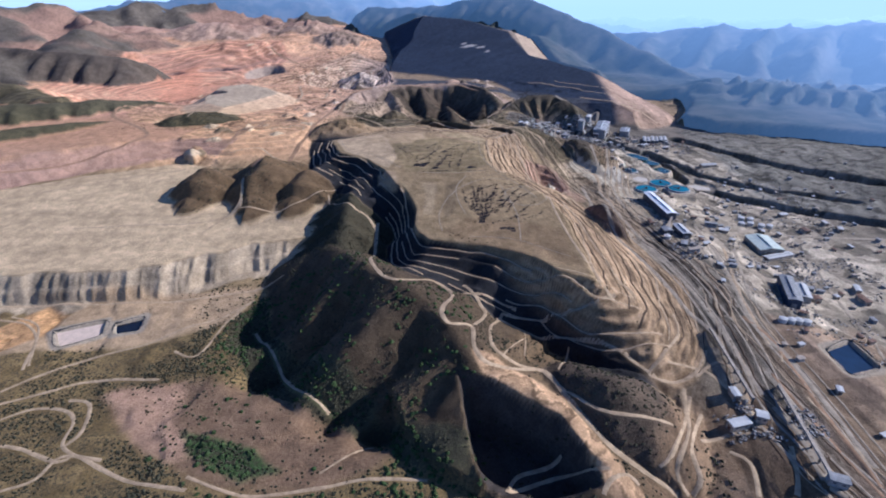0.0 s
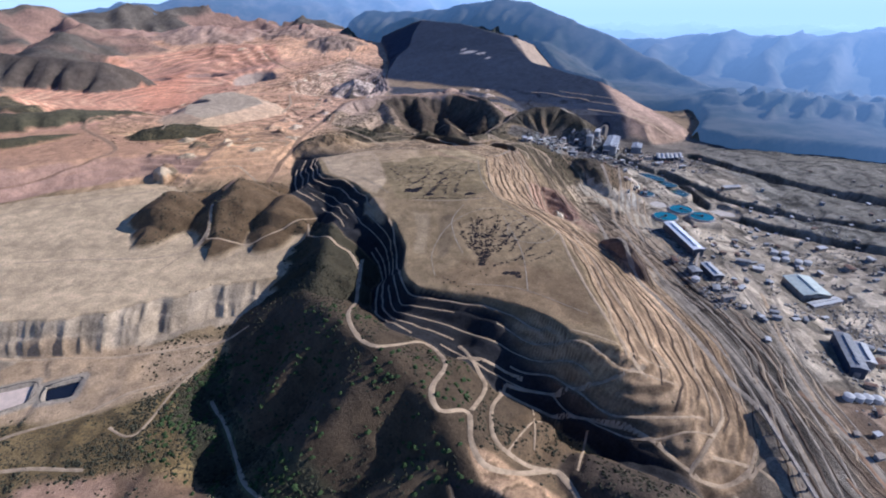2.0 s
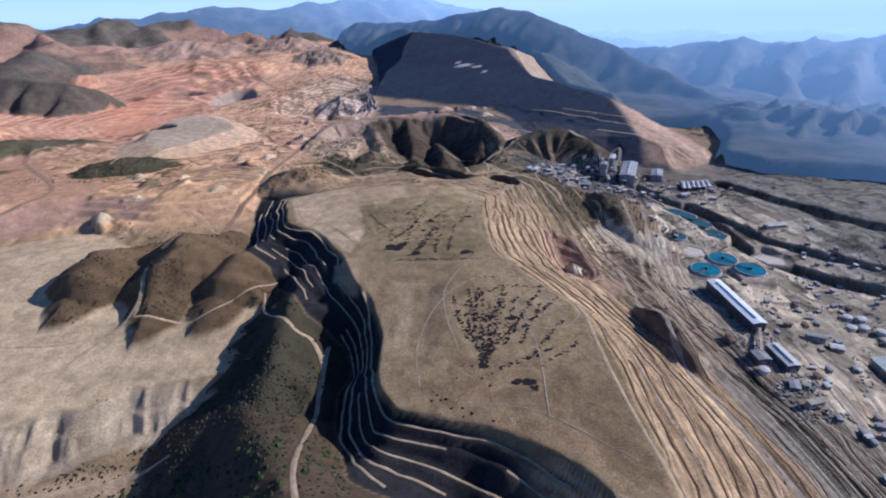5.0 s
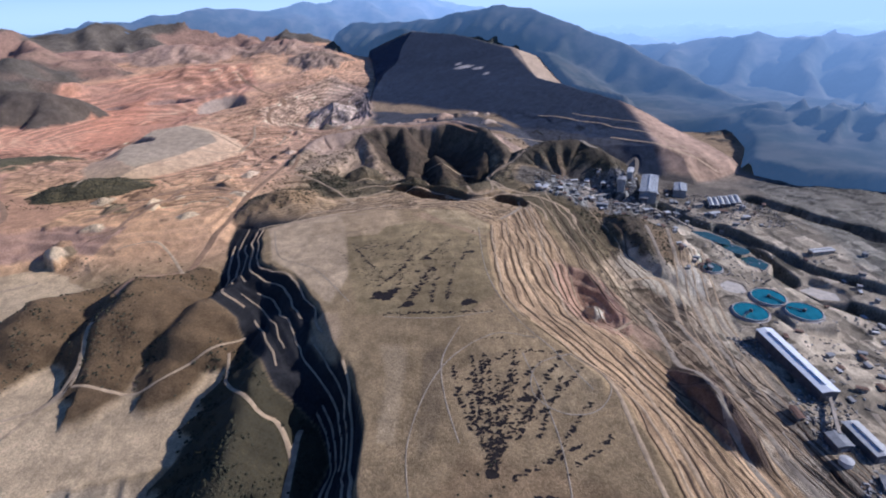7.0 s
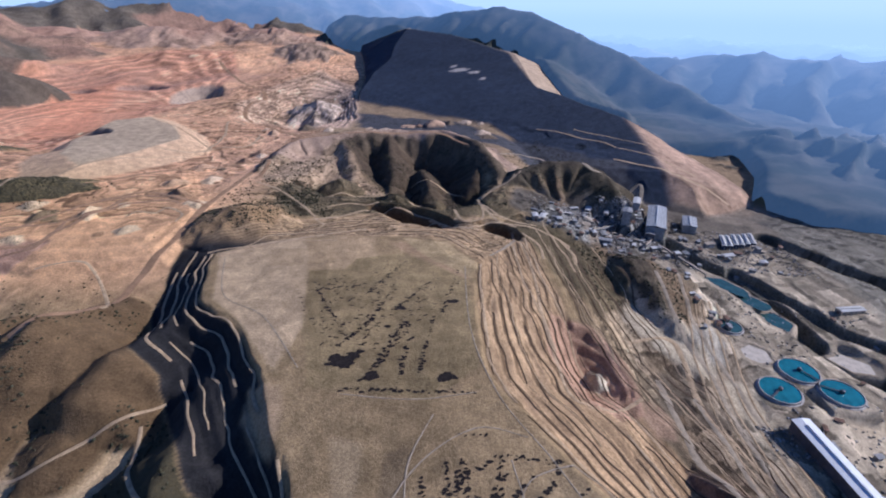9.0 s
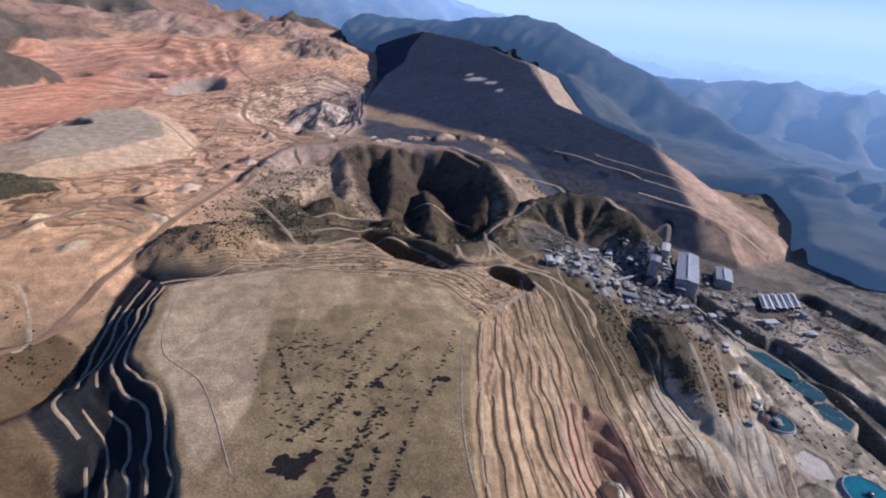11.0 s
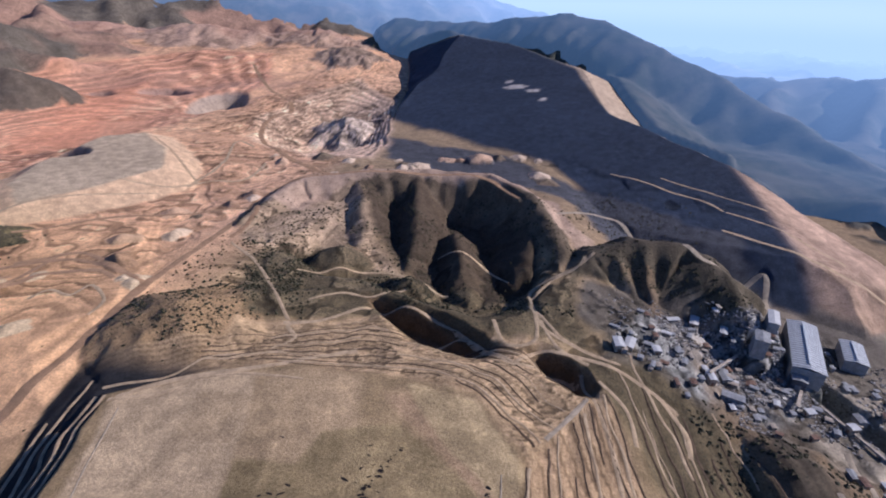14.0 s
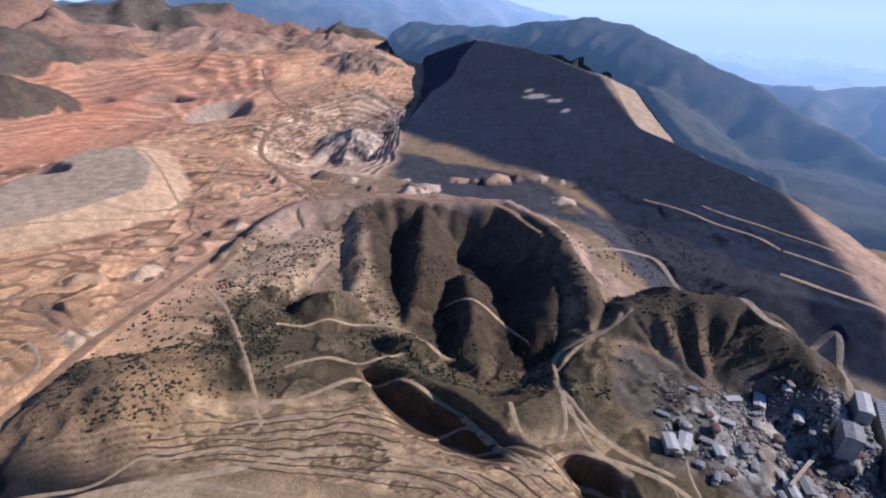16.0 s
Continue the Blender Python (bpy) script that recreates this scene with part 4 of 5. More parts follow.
# ---- what stands on level ground: kind, x, y, length, width, height, heading (degrees from +x), roof, wall ----
BUILDINGS = [
    ("long_mill", 255.5, 525, 66, 11, 8, 92, "bright", "dark"),
    ("mill_annex", 254, 459, 24, 9, 6, 92, "white", "dark"),
    ("mill_annex", 237.5, 458.5, 10, 9, 5, 92, "grey", "dark"),
    ("warehouse", 343, 452, 34, 24, 7, 86, "sage", "cream"),
    ("warehouse", 346, 430, 32, 7, 4, 15, "white", "cream"),
    ("process_hall", 300, 347, 42, 10, 9, 68, "grey", "blue"),
    ("process_hall", 317, 352, 24, 8, 6, 68, "white", "grey"),
    ("mill_tower", 281, 850, 66, 20, 15, 66, "ribbed", "grey"),
    ("mill_tower", 329, 863, 30, 15, 10, 66, "ribbed", "grey"),
    ("long_shed", 404, 700, 24, 7, 4, 6, "white", "cream"),
    ("crusher_house", 240, 838, 14, 9, 16, 66, "grey", "grey"),
    ("crusher_house", 259, 862, 20, 7, 12, 66, "white", "grey"),
    ("crusher_house", 263, 820, 12, 9, 9, 66, "grey", "dark"),
]
SHEDS = [(128, 806), (137, 810), (155, 808), (186, 863), (205, 868), (224, 858), (206, 809), (191, 798), (199, 783), (276, 780), (298, 800), (255, 790),
         (245, 432), (246, 414), (228, 480), (303, 490), (314, 481), (419, 537), (421, 497), (452, 510), (458, 493), (383, 370), (375, 352), (189, 230),
         (179, 206), (194, 209), (336, 368), (326, 346), (206, 162), (355, 800), (338, 790), (385, 812), (372, 780), (330, 815)]
SHED_SIZES = random.Random(5)
SHEDS = [(x, y, SHED_SIZES.uniform(5, 13), SHED_SIZES.uniform(3.5, 6.5), SHED_SIZES.uniform(2.5, 6), SHED_SIZES.choice((66, 88, 12, -24, 90)),
          SHED_SIZES.choice(("white", "white", "grey", "cream", "rust"))) for x, y in SHEDS]
for k in range(300):                       # crowded yards of the works
    zone = SHED_SIZES.choice(((270, 770, 60, 40), (235, 815, 45, 45), (200, 830, 60, 30), (240, 840, 50, 40), (300, 830, 40, 50), (190, 810, 50, 30), (345, 560, 60, 45), (300, 470, 30, 80), (330, 330, 45, 70), (370, 800, 50, 40), (400, 640, 50, 60), (262, 410, 16, 50), (180, 800, 50, 30), (300, 560, 50, 60), (290, 250, 50, 60), (420, 500, 60, 60), (255, 690, 20, 40), (480, 600, 80, 110), (570, 700, 90, 80), (400, 410, 60, 60), (500, 560, 60, 60)))
    SHEDS.append((zone[0] + SHED_SIZES.uniform(-1, 1) * zone[2], zone[1] + SHED_SIZES.uniform(-1, 1) * zone[3], SHED_SIZES.uniform(2.5, 6.5), SHED_SIZES.uniform(1.8, 3.4),
                  SHED_SIZES.uniform(1.6, 3.6), SHED_SIZES.choice((66, 88, 12, -24, 90)), SHED_SIZES.choice(("white", "grey", "grey", "cream", "rust"))))
SHEDS = [s for s in SHEDS if math.hypot(s[0] - 292, s[1] - 264) > 27]
THICKENERS = [(267, 593, 13.5), (294, 613, 13.5), (309, 590, 13.5), (272, 667, 10.0)]
TANKS = [(364, 531, 3.6), (357, 517, 3.6), (373, 527, 3.6), (367, 516, 3.6), (376, 509, 3.6), (386, 509, 3.6), (265, 302, 3.0), (272, 302, 3.0), (279, 303, 3.0), (286, 303, 3.0), (233, 446, 3.4)]
PONDS = [("lined_pond", "pale", 1, [(-357, 336), (-320, 350), (-311, 330), (-338, 315)]),
         ("lined_pond", "black", 1, [(-308, 346), (-286, 355), (-281, 336), (-299, 331)]),
         ("lined_pond", "blue", 1, [(280, 272), (304, 281), (303, 253), (279, 247)]),
         ("settling_pond", "teal", 0, [(290, 748), (306, 744), (318, 722), (310, 712), (296, 728)]),
         ("settling_pond", "teal", 0, [(306, 716), (318, 718), (328, 700), (318, 692), (308, 702)]),
         ("settling_pond", "teal", 0, [(316, 694), (330, 696), (336, 678), (326, 668), (316, 680)]),
         ("drying_pan", "sand", 0, [(266, 640), (276, 645), (285, 637), (282, 625), (272, 623), (265, 630)]),
         ("drying_pan", "sand", 0, [(352, 650), (366, 655), (380, 642), (376, 630), (360, 634)])]
LEVELS = {}
for item in BUILDINGS:
    LEVELS[item[1:3]] = pad(item[1], item[2], item[3] / 2 + 1, item[4] / 2 + 1, item[6])
for item in SHEDS:
    LEVELS[item[:2]] = pad(item[0], item[1], item[2] / 2, item[3] / 2, item[5], None, 2.5)
for x, y, r in THICKENERS:
    LEVELS[(x, y)] = pad(x, y, r + 2, r + 2, 0, 62.0)
for x, y, r in TANKS:
    LEVELS[(x, y)] = pad(x, y, r + 0.5, r + 0.5)
for name, fill, sunk, outline in PONDS:
    cx, cy = np.mean(outline, 0)
    level = float(height(cx, cy)[0])
    w = window(outline, 12)
    d = inside(outline, X[w], Y[w])
    Z[w] += (level + 0.8 * sunk - Z[w]) * S(-9, -2, d)
    Z[w] -= (1.2 + 2.6 * sunk) * S(-1.5, 1.5 + 1.0 * sunk, d)
    paint(w, S(-7, -5, d), (0.34, 0.28, 0.22), 0.0)
    LEVELS[(cx, cy)] = level

# grain of the ground at two scales
Z += 0.35 * fbm(X, Y, 9.0, 3, 98)
tone = 1 + 0.16 * fbm(X, Y, 70.0, 4, 96) + 0.10 * fbm(X, Y, 12.0, 3, 97)
COL *= tone[..., None]
# blue is cut from near ground only; far ground keeps it as haze
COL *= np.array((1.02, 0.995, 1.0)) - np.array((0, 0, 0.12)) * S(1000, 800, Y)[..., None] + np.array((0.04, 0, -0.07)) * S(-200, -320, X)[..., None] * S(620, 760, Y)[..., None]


# ---- materials ----
def shader(name, rough=0.9):
    m = bpy.data.materials.new(name)
    m.use_nodes = True
    n, l = m.node_tree.nodes, m.node_tree.links
    b = n["Principled BSDF"]
    b.inputs["Roughness"].default_value = rough
    b.inputs["Specular IOR Level"].default_value = 0.15
    return m, n, l, b


def mixer(n, l, a, b, fac, kind="MIX"):
    m = n.new("ShaderNodeMix")
    m.data_type, m.blend_type = "RGBA", kind
    for sock, v in ((m.inputs[0], fac), (m.inputs[6], a), (m.inputs[7], b)):
        if hasattr(v, "is_linked"):
            l.new(v, sock)
        else:
            sock.default_value = v
    return m.outputs[2]


def noise_tex(n, l, coord, scale, detail=4.0, rough=0.6):
    t = n.new("ShaderNodeTexNoise")
    t.inputs["Scale"].default_value, t.inputs["Detail"].default_value, t.inputs["Roughness"].default_value = scale, detail, rough
    l.new(coord, t.inputs["Vector"])
    return t.outputs["Fac"]


def ramp(n, l, fac, a, b, low=0.0, high=1.0):
    r = n.new("ShaderNodeMapRange")
    r.interpolation_type = "SMOOTHSTEP"
    for k, v in zip((1, 2, 3, 4), (a, b, low, high)):
        r.inputs[k].default_value = v
    l.new(fac, r.inputs[0])
    return r.outputs[0]


def plain(name, colour, rough=0.8, metal=0.0, vary=0.25, scale=0.4, bump=0.2):
    m, n, l, b = shader(name, rough)
    co = n.new("ShaderNodeTexCoord").outputs["Object"]
    f = ramp(n, l, noise_tex(n, l, co, scale), 0.3, 0.7, 1 - vary, 1 + vary)
    fine = ramp(n, l, noise_tex(n, l, co, scale * 9), 0.3, 0.7, 1 - vary * 0.6, 1 + vary * 0.6)
    both = n.new("ShaderNodeMath")
    both.operation = "MULTIPLY"
    l.new(f, both.inputs[0]), l.new(fine, both.inputs[1])
    sc = n.new("ShaderNodeVectorMath")
    sc.operation = "SCALE"
    sc.inputs[0].default_value = colour
    l.new(both.outputs[0], sc.inputs["Scale"])
    l.new(sc.outputs[0], b.inputs["Base Color"])
    b.inputs["Metallic"].default_value = metal
    if bump:
        k = n.new("ShaderNodeBump")
        k.inputs["Strength"].default_value, k.inputs["Distance"].default_value = bump, 0.3
        l.new(fine, k.inputs["Height"]), l.new(k.outputs[0], b.inputs["Normal"])
    return m


def ground_material():
    m, n, l, b = shader("ground", 0.95)
    co = n.new("ShaderNodeTexCoord").outputs["Object"]
    cover = n.new("ShaderNodeAttribute")
    cover.attribute_name = "cover"
    scrub = n.new("ShaderNodeAttribute")
    scrub.attribute_name = "scrub"
    big = ramp(n, l, noise_tex(n, l, co, 0.09, 6, 0.65), 0.3, 0.7, 0.78, 1.22)
    small = ramp(n, l, noise_tex(n, l, co, 0.7, 6, 0.72), 0.32, 0.68, 0.76, 1.24)
    g = n.new("ShaderNodeMath")
    g.operation = "MULTIPLY"
    l.new(big, g.inputs[0]), l.new(small, g.inputs[1])
    sc = n.new("ShaderNodeVectorMath")
    sc.operation = "SCALE"
    l.new(cover.outputs["Color"], sc.inputs[0]), l.new(g.outputs[0], sc.inputs["Scale"])
    # low bushes: small dark clumps, as thick as the scrub layer says
    clump = noise_tex(n, l, co, 0.55, 3, 0.75)
    patch = noise_tex(n, l, co, 0.05, 4, 0.6)
    add = n.new("ShaderNodeMath")
    add.operation = "MULTIPLY_ADD"
    l.new(scrub.outputs["Fac"], add.inputs[0])
    add.inputs[1].default_value = 0.42
    l.new(clump, add.inputs[2])
    add2 = n.new("ShaderNodeMath")
    add2.operation = "MULTIPLY_ADD"
    l.new(patch, add2.inputs[0])
    add2.inputs[1].default_value = 0.25
    l.new(add.outputs[0], add2.inputs[2])
    bush = ramp(n, l, add2.outputs[0], 0.86, 0.96, 0.0, 0.85)
    colour = mixer(n, l, sc.outputs[0], (0.055, 0.047, 0.028, 1), bush)
    l.new(colour, b.inputs["Base Color"])
    k = n.new("ShaderNodeBump")
    k.inputs["Strength"].default_value, k.inputs["Distance"].default_value = 0.5, 0.9
    l.new(small, k.inputs["Height"]), l.new(k.outputs[0], b.inputs["Normal"])
    return m


GROUND = ground_material()


def land_mesh():
    ny, nx = X.shape
    me = bpy.data.meshes.new("ground")
    idx = np.arange(ny * nx).reshape(ny, nx)
    quads = np.stack([idx[:-1, :-1], idx[:-1, 1:], idx[1:, 1:], idx[1:, :-1]], -1).reshape(-1, 4)
    me.vertices.add(ny * nx)
    me.vertices.foreach_set("co", np.stack([X, Y, Z], -1).astype(np.float32).ravel())
    me.loops.add(quads.size)
    me.loops.foreach_set("vertex_index", quads.astype(np.int32).ravel())
    me.polygons.add(len(quads))
    me.polygons.foreach_set("loop_start", np.arange(0, quads.size, 4, dtype=np.int32))
    me.polygons.foreach_set("use_smooth", np.ones(len(quads), bool))
    me.update()
    a = me.attributes.new("cover", "FLOAT_COLOR", "POINT")
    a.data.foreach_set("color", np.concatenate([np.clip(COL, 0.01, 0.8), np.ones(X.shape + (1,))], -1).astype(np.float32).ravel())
    s = me.attributes.new("scrub", "FLOAT", "POINT")
    s.data.foreach_set("value", SCRUB.astype(np.float32).ravel())
    me.materials.append(GROUND)
    return tagged(new("ground", me), "bare mined hills, benched dumps and dry scrub land", "ground", kind="structure")


land_mesh()

# ---- materials of the things ----
def water(name, colour, rough=0.08):
    m, n, l, b = shader(name, rough)
    co = n.new("ShaderNodeTexCoord").outputs["Object"]
    f = ramp(n, l, noise_tex(n, l, co, 0.15), 0.3, 0.7)
    l.new(mixer(n, l, (*[c * 0.75 for c in colour], 1), (*[c * 1.2 for c in colour], 1), f), b.inputs["Base Color"])
    b.inputs["Specular IOR Level"].default_value = 0.4
    k = n.new("ShaderNodeBump")
    k.inputs["Strength"].default_value, k.inputs["Distance"].default_value = 0.1, 0.05
    l.new(noise_tex(n, l, co, 1.5), k.inputs["Height"]), l.new(k.outputs[0], b.inputs["Normal"])
    return m


DIRT = {"pale": plain("pale_dirt", (0.41, 0.295, 0.175), 0.95, 0, 0.24, 0.2), "red": plain("red_dirt", (0.32, 0.195, 0.11), 0.95, 0, 0.2, 0.15),
        "streak": plain("dark_streak_soil", (0.105, 0.07, 0.044), 0.95, 0, 0.3, 0.3),
        "grey": plain("grey_dust", (0.33, 0.265, 0.185), 0.95, 0, 0.22, 0.2)}
PAINT = {"bright": plain("bright_white_sheet", (0.74, 0.74, 0.72), 0.6, 0, 0.06, 0.3), "white": plain("white_sheet_metal", (0.50, 0.485, 0.45), 0.7, 0, 0.10, 0.3), "grey": plain("grey_sheet_metal", (0.27, 0.265, 0.255), 0.7, 0.0, 0.2, 0.3),
         "dark": plain("dark_cladding", (0.10, 0.10, 0.11), 0.6, 0.2, 0.2, 0.3), "cream": plain("cream_wall", (0.36, 0.30, 0.23), 0.85, 0, 0.25, 0.3),
         "sage": plain("sage_roof_sheet", (0.52, 0.55, 0.47), 0.6, 0, 0.12, 0.3), "blue": plain("blue_cladding", (0.055, 0.07, 0.10), 0.6, 0.1, 0.2, 0.3),
         "rust": plain("rusty_sheet", (0.19, 0.115, 0.08), 0.8, 0.2, 0.3, 0.5), "ribbed": plain("weathered_zinc", (0.50, 0.51, 0.50), 0.5, 0.3, 0.18, 0.4)}
CONCRETE = plain("concrete", (0.42, 0.39, 0.35), 0.9, 0, 0.2, 0.4)
STEEL = plain("dull_steel", (0.11, 0.11, 0.115), 0.45, 0.6, 0.2, 0.5)
FILLS = {"teal": water("teal_water", (0.035, 0.085, 0.085)), "blue": water("blue_water", (0.012, 0.030, 0.062), 0.3), "black": water("black_water", (0.012, 0.014, 0.018)),
         "pale": plain("pale_dry_silt", (0.64, 0.49, 0.37), 0.9, 0, 0.1, 0.2), "sand": plain("sand_silt", (0.52, 0.45, 0.36), 0.95, 0, 0.15, 0.2)}
BRIGHT_TEAL = water("bright_teal_water", (0.02, 0.15, 0.185))
LINER = plain("black_liner", (0.03, 0.03, 0.032), 0.5, 0, 0.2, 0.5)
WET = plain("wet_black_leach_soil", (0.022, 0.016, 0.013), 0.7, 0, 0.4, 0.6)
LEAF = plain("dry_scrub_leaves", (0.042, 0.039, 0.022), 0.9, 0, 0.45, 0.25, 0)


# ---- mesh helpers ----
def mesh_of(name, verts, faces, material):
    me = bpy.data.meshes.new(name)
    me.from_pydata([tuple(v) for v in verts], [], [tuple(f) for f in faces])
    me.materials.append(material)
    me.update()
    return me


def part(name, me, parent, label=""):
    ob = new(name, me)
    ob.parent = parent
    return tagged(ob, label) if label else ob


def thing(name, x, y, z, turn=0.0):
    ob = new(name)
    ob.matrix_basis = pose(x, y, z, 0, 0, turn)
    return ob


def block(name, x0, x1, y0, y1, z0, z1, material, bevel=0.0):
    """A box with chamfered upright edges and top."""
    b = min(bevel, (x1 - x0) / 4, (y1 - y0) / 4, (z1 - z0) / 4)
    if b <= 0:
        v = [(x, y, z) for z in (z0, z1) for x, y in ((x0, y0), (x1, y0), (x1, y1), (x0, y1))]
        f = [(3, 2, 1, 0), (4, 5, 6, 7)] + [(k, (k + 1) % 4, 4 + (k + 1) % 4, 4 + k) for k in range(4)]
        return mesh_of(name, v, f, material)
    ring = lambda e, z: [(x0 + e, y0, z), (x1 - e, y0, z), (x1, y0 + e, z), (x1, y1 - e, z), (x1 - e, y1, z), (x0 + e, y1, z), (x0, y1 - e, z), (x0, y0 + e, z)]
    v = ring(b, z0) + ring(b, z1 - b) + [(min(max(x, x0 + b), x1 - b), min(max(y, y0 + b), y1 - b), z1) for x, y, z in ring(b, z1)]
    f = [tuple(range(7, -1, -1)), tuple(range(16, 24))]
    for r in (0, 8):
        f += [(r + k, r + (k + 1) % 8, r + 8 + (k + 1) % 8, r + 8 + k) for k in range(8)]
    return mesh_of(name, v, f, material)


def gable(name, length, width, z, rise, over, material, thick=0.25):
    """A pitched roof with overhang and thickness."""
    a, b = length / 2 + over, width / 2 + over
    v = []
    for dz in (0, thick):
        v += [(-a, -b, z + dz - over * rise / b), (a, -b, z + dz - over * rise / b), (a, 0, z + rise + dz), (-a, 0, z + rise + dz), (-a, b, z + dz - over * rise / b), (a, b, z + dz - over * rise / b)]
    f = [(6, 7, 8, 9), (9, 8, 11, 10), (3, 2, 1, 0), (4, 5, 2, 3), (0, 1, 7, 6), (5, 4, 10, 11), (1, 2, 8, 7), (2, 5, 11, 8), (3, 0, 6, 9), (4, 3, 9, 10)]
    return mesh_of(name, v, f, material)


def tube(name, x, y, z0, z1, r, material, n=28, top=0.0, r1=None):
    r1 = r if r1 is None else r1
    ring = lambda q, z: [(x + q * math.cos(2 * math.pi * k / n), y + q * math.sin(2 * math.pi * k / n), z) for k in range(n)]
    v = ring(r, z0) + ring(r1, z1) + [(x, y, z1 + top)]
    f = [(k, (k + 1) % n, n + (k + 1) % n, n + k) for k in range(n)] + [(n + k, n + (k + 1) % n, 2 * n) for k in range(n)] + [tuple(range(n - 1, -1, -1))]
    return mesh_of(name, v, f, material)


def collar(name, r, wall, z0, z1, material, n=40):
    """An open ring wall."""
    ring = lambda q, z: [(q * math.cos(2 * math.pi * k / n), q * math.sin(2 * math.pi * k / n), z) for k in range(n)]
    v = ring(r, z0) + ring(r, z1) + ring(r - wall, z1) + ring(r - wall, z0)
    f = [(s * n + k, s * n + (k + 1) % n, (s + 1) * n + (k + 1) % n, (s + 1) * n + k) for s in range(3) for k in range(n)]
    return mesh_of(name, v, f, material)


def beam(name, a, b, wide, high, material):
    a, b = Vector(a), Vector(b)
    side = (b - a).cross(Vector((0, 0, 1))).normalized() * wide / 2
    up = Vector((0, 0, high))
    v = [a - side, a + side, b + side, b - side]
    v = v + [p + up for p in v]
    return mesh_of(name, v, [(3, 2, 1, 0), (4, 5, 6, 7)] + [(k, (k + 1) % 4, 4 + (k + 1) % 4, 4 + k) for k in range(4)], material)


# ---- roads ----
def ribbon(surface, wide, line):
    p = np.array(line)
    n = np.gradient(p, axis=0)
    n = np.column_stack([-n[:, 1], n[:, 0]]) / (np.linalg.norm(n, axis=1)[:, None] + 1e-9)
    jitter = 1 + 0.4 * fbm(p[:, 0], p[:, 1], 14.0, 3, 7)
    cols = []
    for s in (-1, -0.5, 0, 0.5, 1):
        q = p + n * (s * wide / 2 * jitter)[:, None]
        cols.append(np.column_stack([q, height(q[:, 0], q[:, 1]) + (0.22 if abs(s) < 1 else 0.05)]))
    v = np.stack(cols, 1).reshape(-1, 3)
    f = [(5 * i + k, 5 * i + k + 1, 5 * i + k + 6, 5 * i + k + 5) for i in range(len(p) - 1) for k in range(4)]
    me = mesh_of("road", v, f, DIRT[surface])
    me.polygons.foreach_set("use_smooth", np.ones(len(f), bool))
    tagged(new("road", me), {"pale": "pale dusty dirt track worn into the slope", "red": "wide reddish-brown dirt haul road", "streak": "dark streak along the edge of a terrace", "grey": "grey dusty service road of the works"}[surface], "road", kind="structure")


for surface, wide, line in TRACKS:
    ribbon(surface, wide, line)


# ---- buildings ----
def building(name, x, y, length, width, high, turn, roof, wall, label, group):
    z = LEVELS[(x, y)]
    ob = thing(name, x, y, z, turn)
    tagged(ob, label, "building", group)
    part("wall", block("wall", -length / 2, length / 2, -width / 2, width / 2, -0.6, high, PAINT[wall], 0.12), ob)
    rise = 0.09 * width
    top = part("roof", gable("roof", length, width, high, rise, 0.5, PAINT[roof]), ob)
    n = max(2, int(length / 6))
    for k in range(n):
        px = -length / 2 + (k + 0.5) * length / n
        part("window", block("window", px - 0.8, px + 0.8, -width / 2 - 0.08, -width / 2 + 0.1, high * 0.45, high * 0.72, PAINT["dark"]), ob)
    part("door", block("door", -length / 2 - 0.08, -length / 2 + 0.1, -width / 5, width / 5, -0.3, high * 0.55, PAINT["rust" if wall == "cream" else "grey"]), ob)
    if name == "shed" and length < 5:
        return ob
    if length > 20:
        part("ridge_vent", block("ridge_vent", -length * 0.42, length * 0.42, -0.7, 0.7, high + rise - 0.1, high + rise + 0.9, PAINT[roof], 0.1), top)
        ribs = int(length / 3) if roof == "ribbed" else 0
        for k in range(ribs):
            px = -length / 2 + (k + 0.5) * length / ribs
            part("roof_rib", gable("roof_rib", 0.35, width, high + 0.2, rise, 0.45, PAINT["grey" if roof != "grey" else "white"], 0.12), top).location = (px, 0, 0)
    return ob


LABELS = {"long_mill": "very long mill hall with a white pitched roof and dark side", "mill_annex": "mill annex with pale roof beside the long hall", "warehouse": "wide cream warehouse with a pale sheet roof",
          "process_hall": "tall blue-clad process hall in the works", "mill_tower": "tall grey concentrator hall with a ribbed zinc roof", "long_shed": "long low white shed on a bare yard",
          "crusher_house": "tall grey crusher house among conveyors"}
for name, x, y, length, width, high, turn, roof, wall in BUILDINGS:
    building(name, x, y, length, width, high, turn, roof, wall, LABELS[name], "main buildings of the works")
for x, y, length, width, high, turn, roof in SHEDS:
    tint = {"white": "white", "grey": "grey", "cream": "cream", "rust": "rusty"}[roof]
    building("shed", x, y, length, width, high, turn, roof, {"white": "cream", "grey": "grey", "cream": "grey", "rust": "cream"}[roof], "small industrial shed with a %s sheet roof" % tint, "sheds of the works")

# six narrow parallel halls with pale roofs
for k in range(6):
    x, y = 352 + 8.5 * k, 826 + 2.8 * k
    LEVELS[(x, y)] = float(height(x, y)[0])
    building("leach_hall", x, y, 28, 4.4, 4.5, 70, "white", "blue", "narrow hall with a pale roof, one of a row", "row of narrow halls")


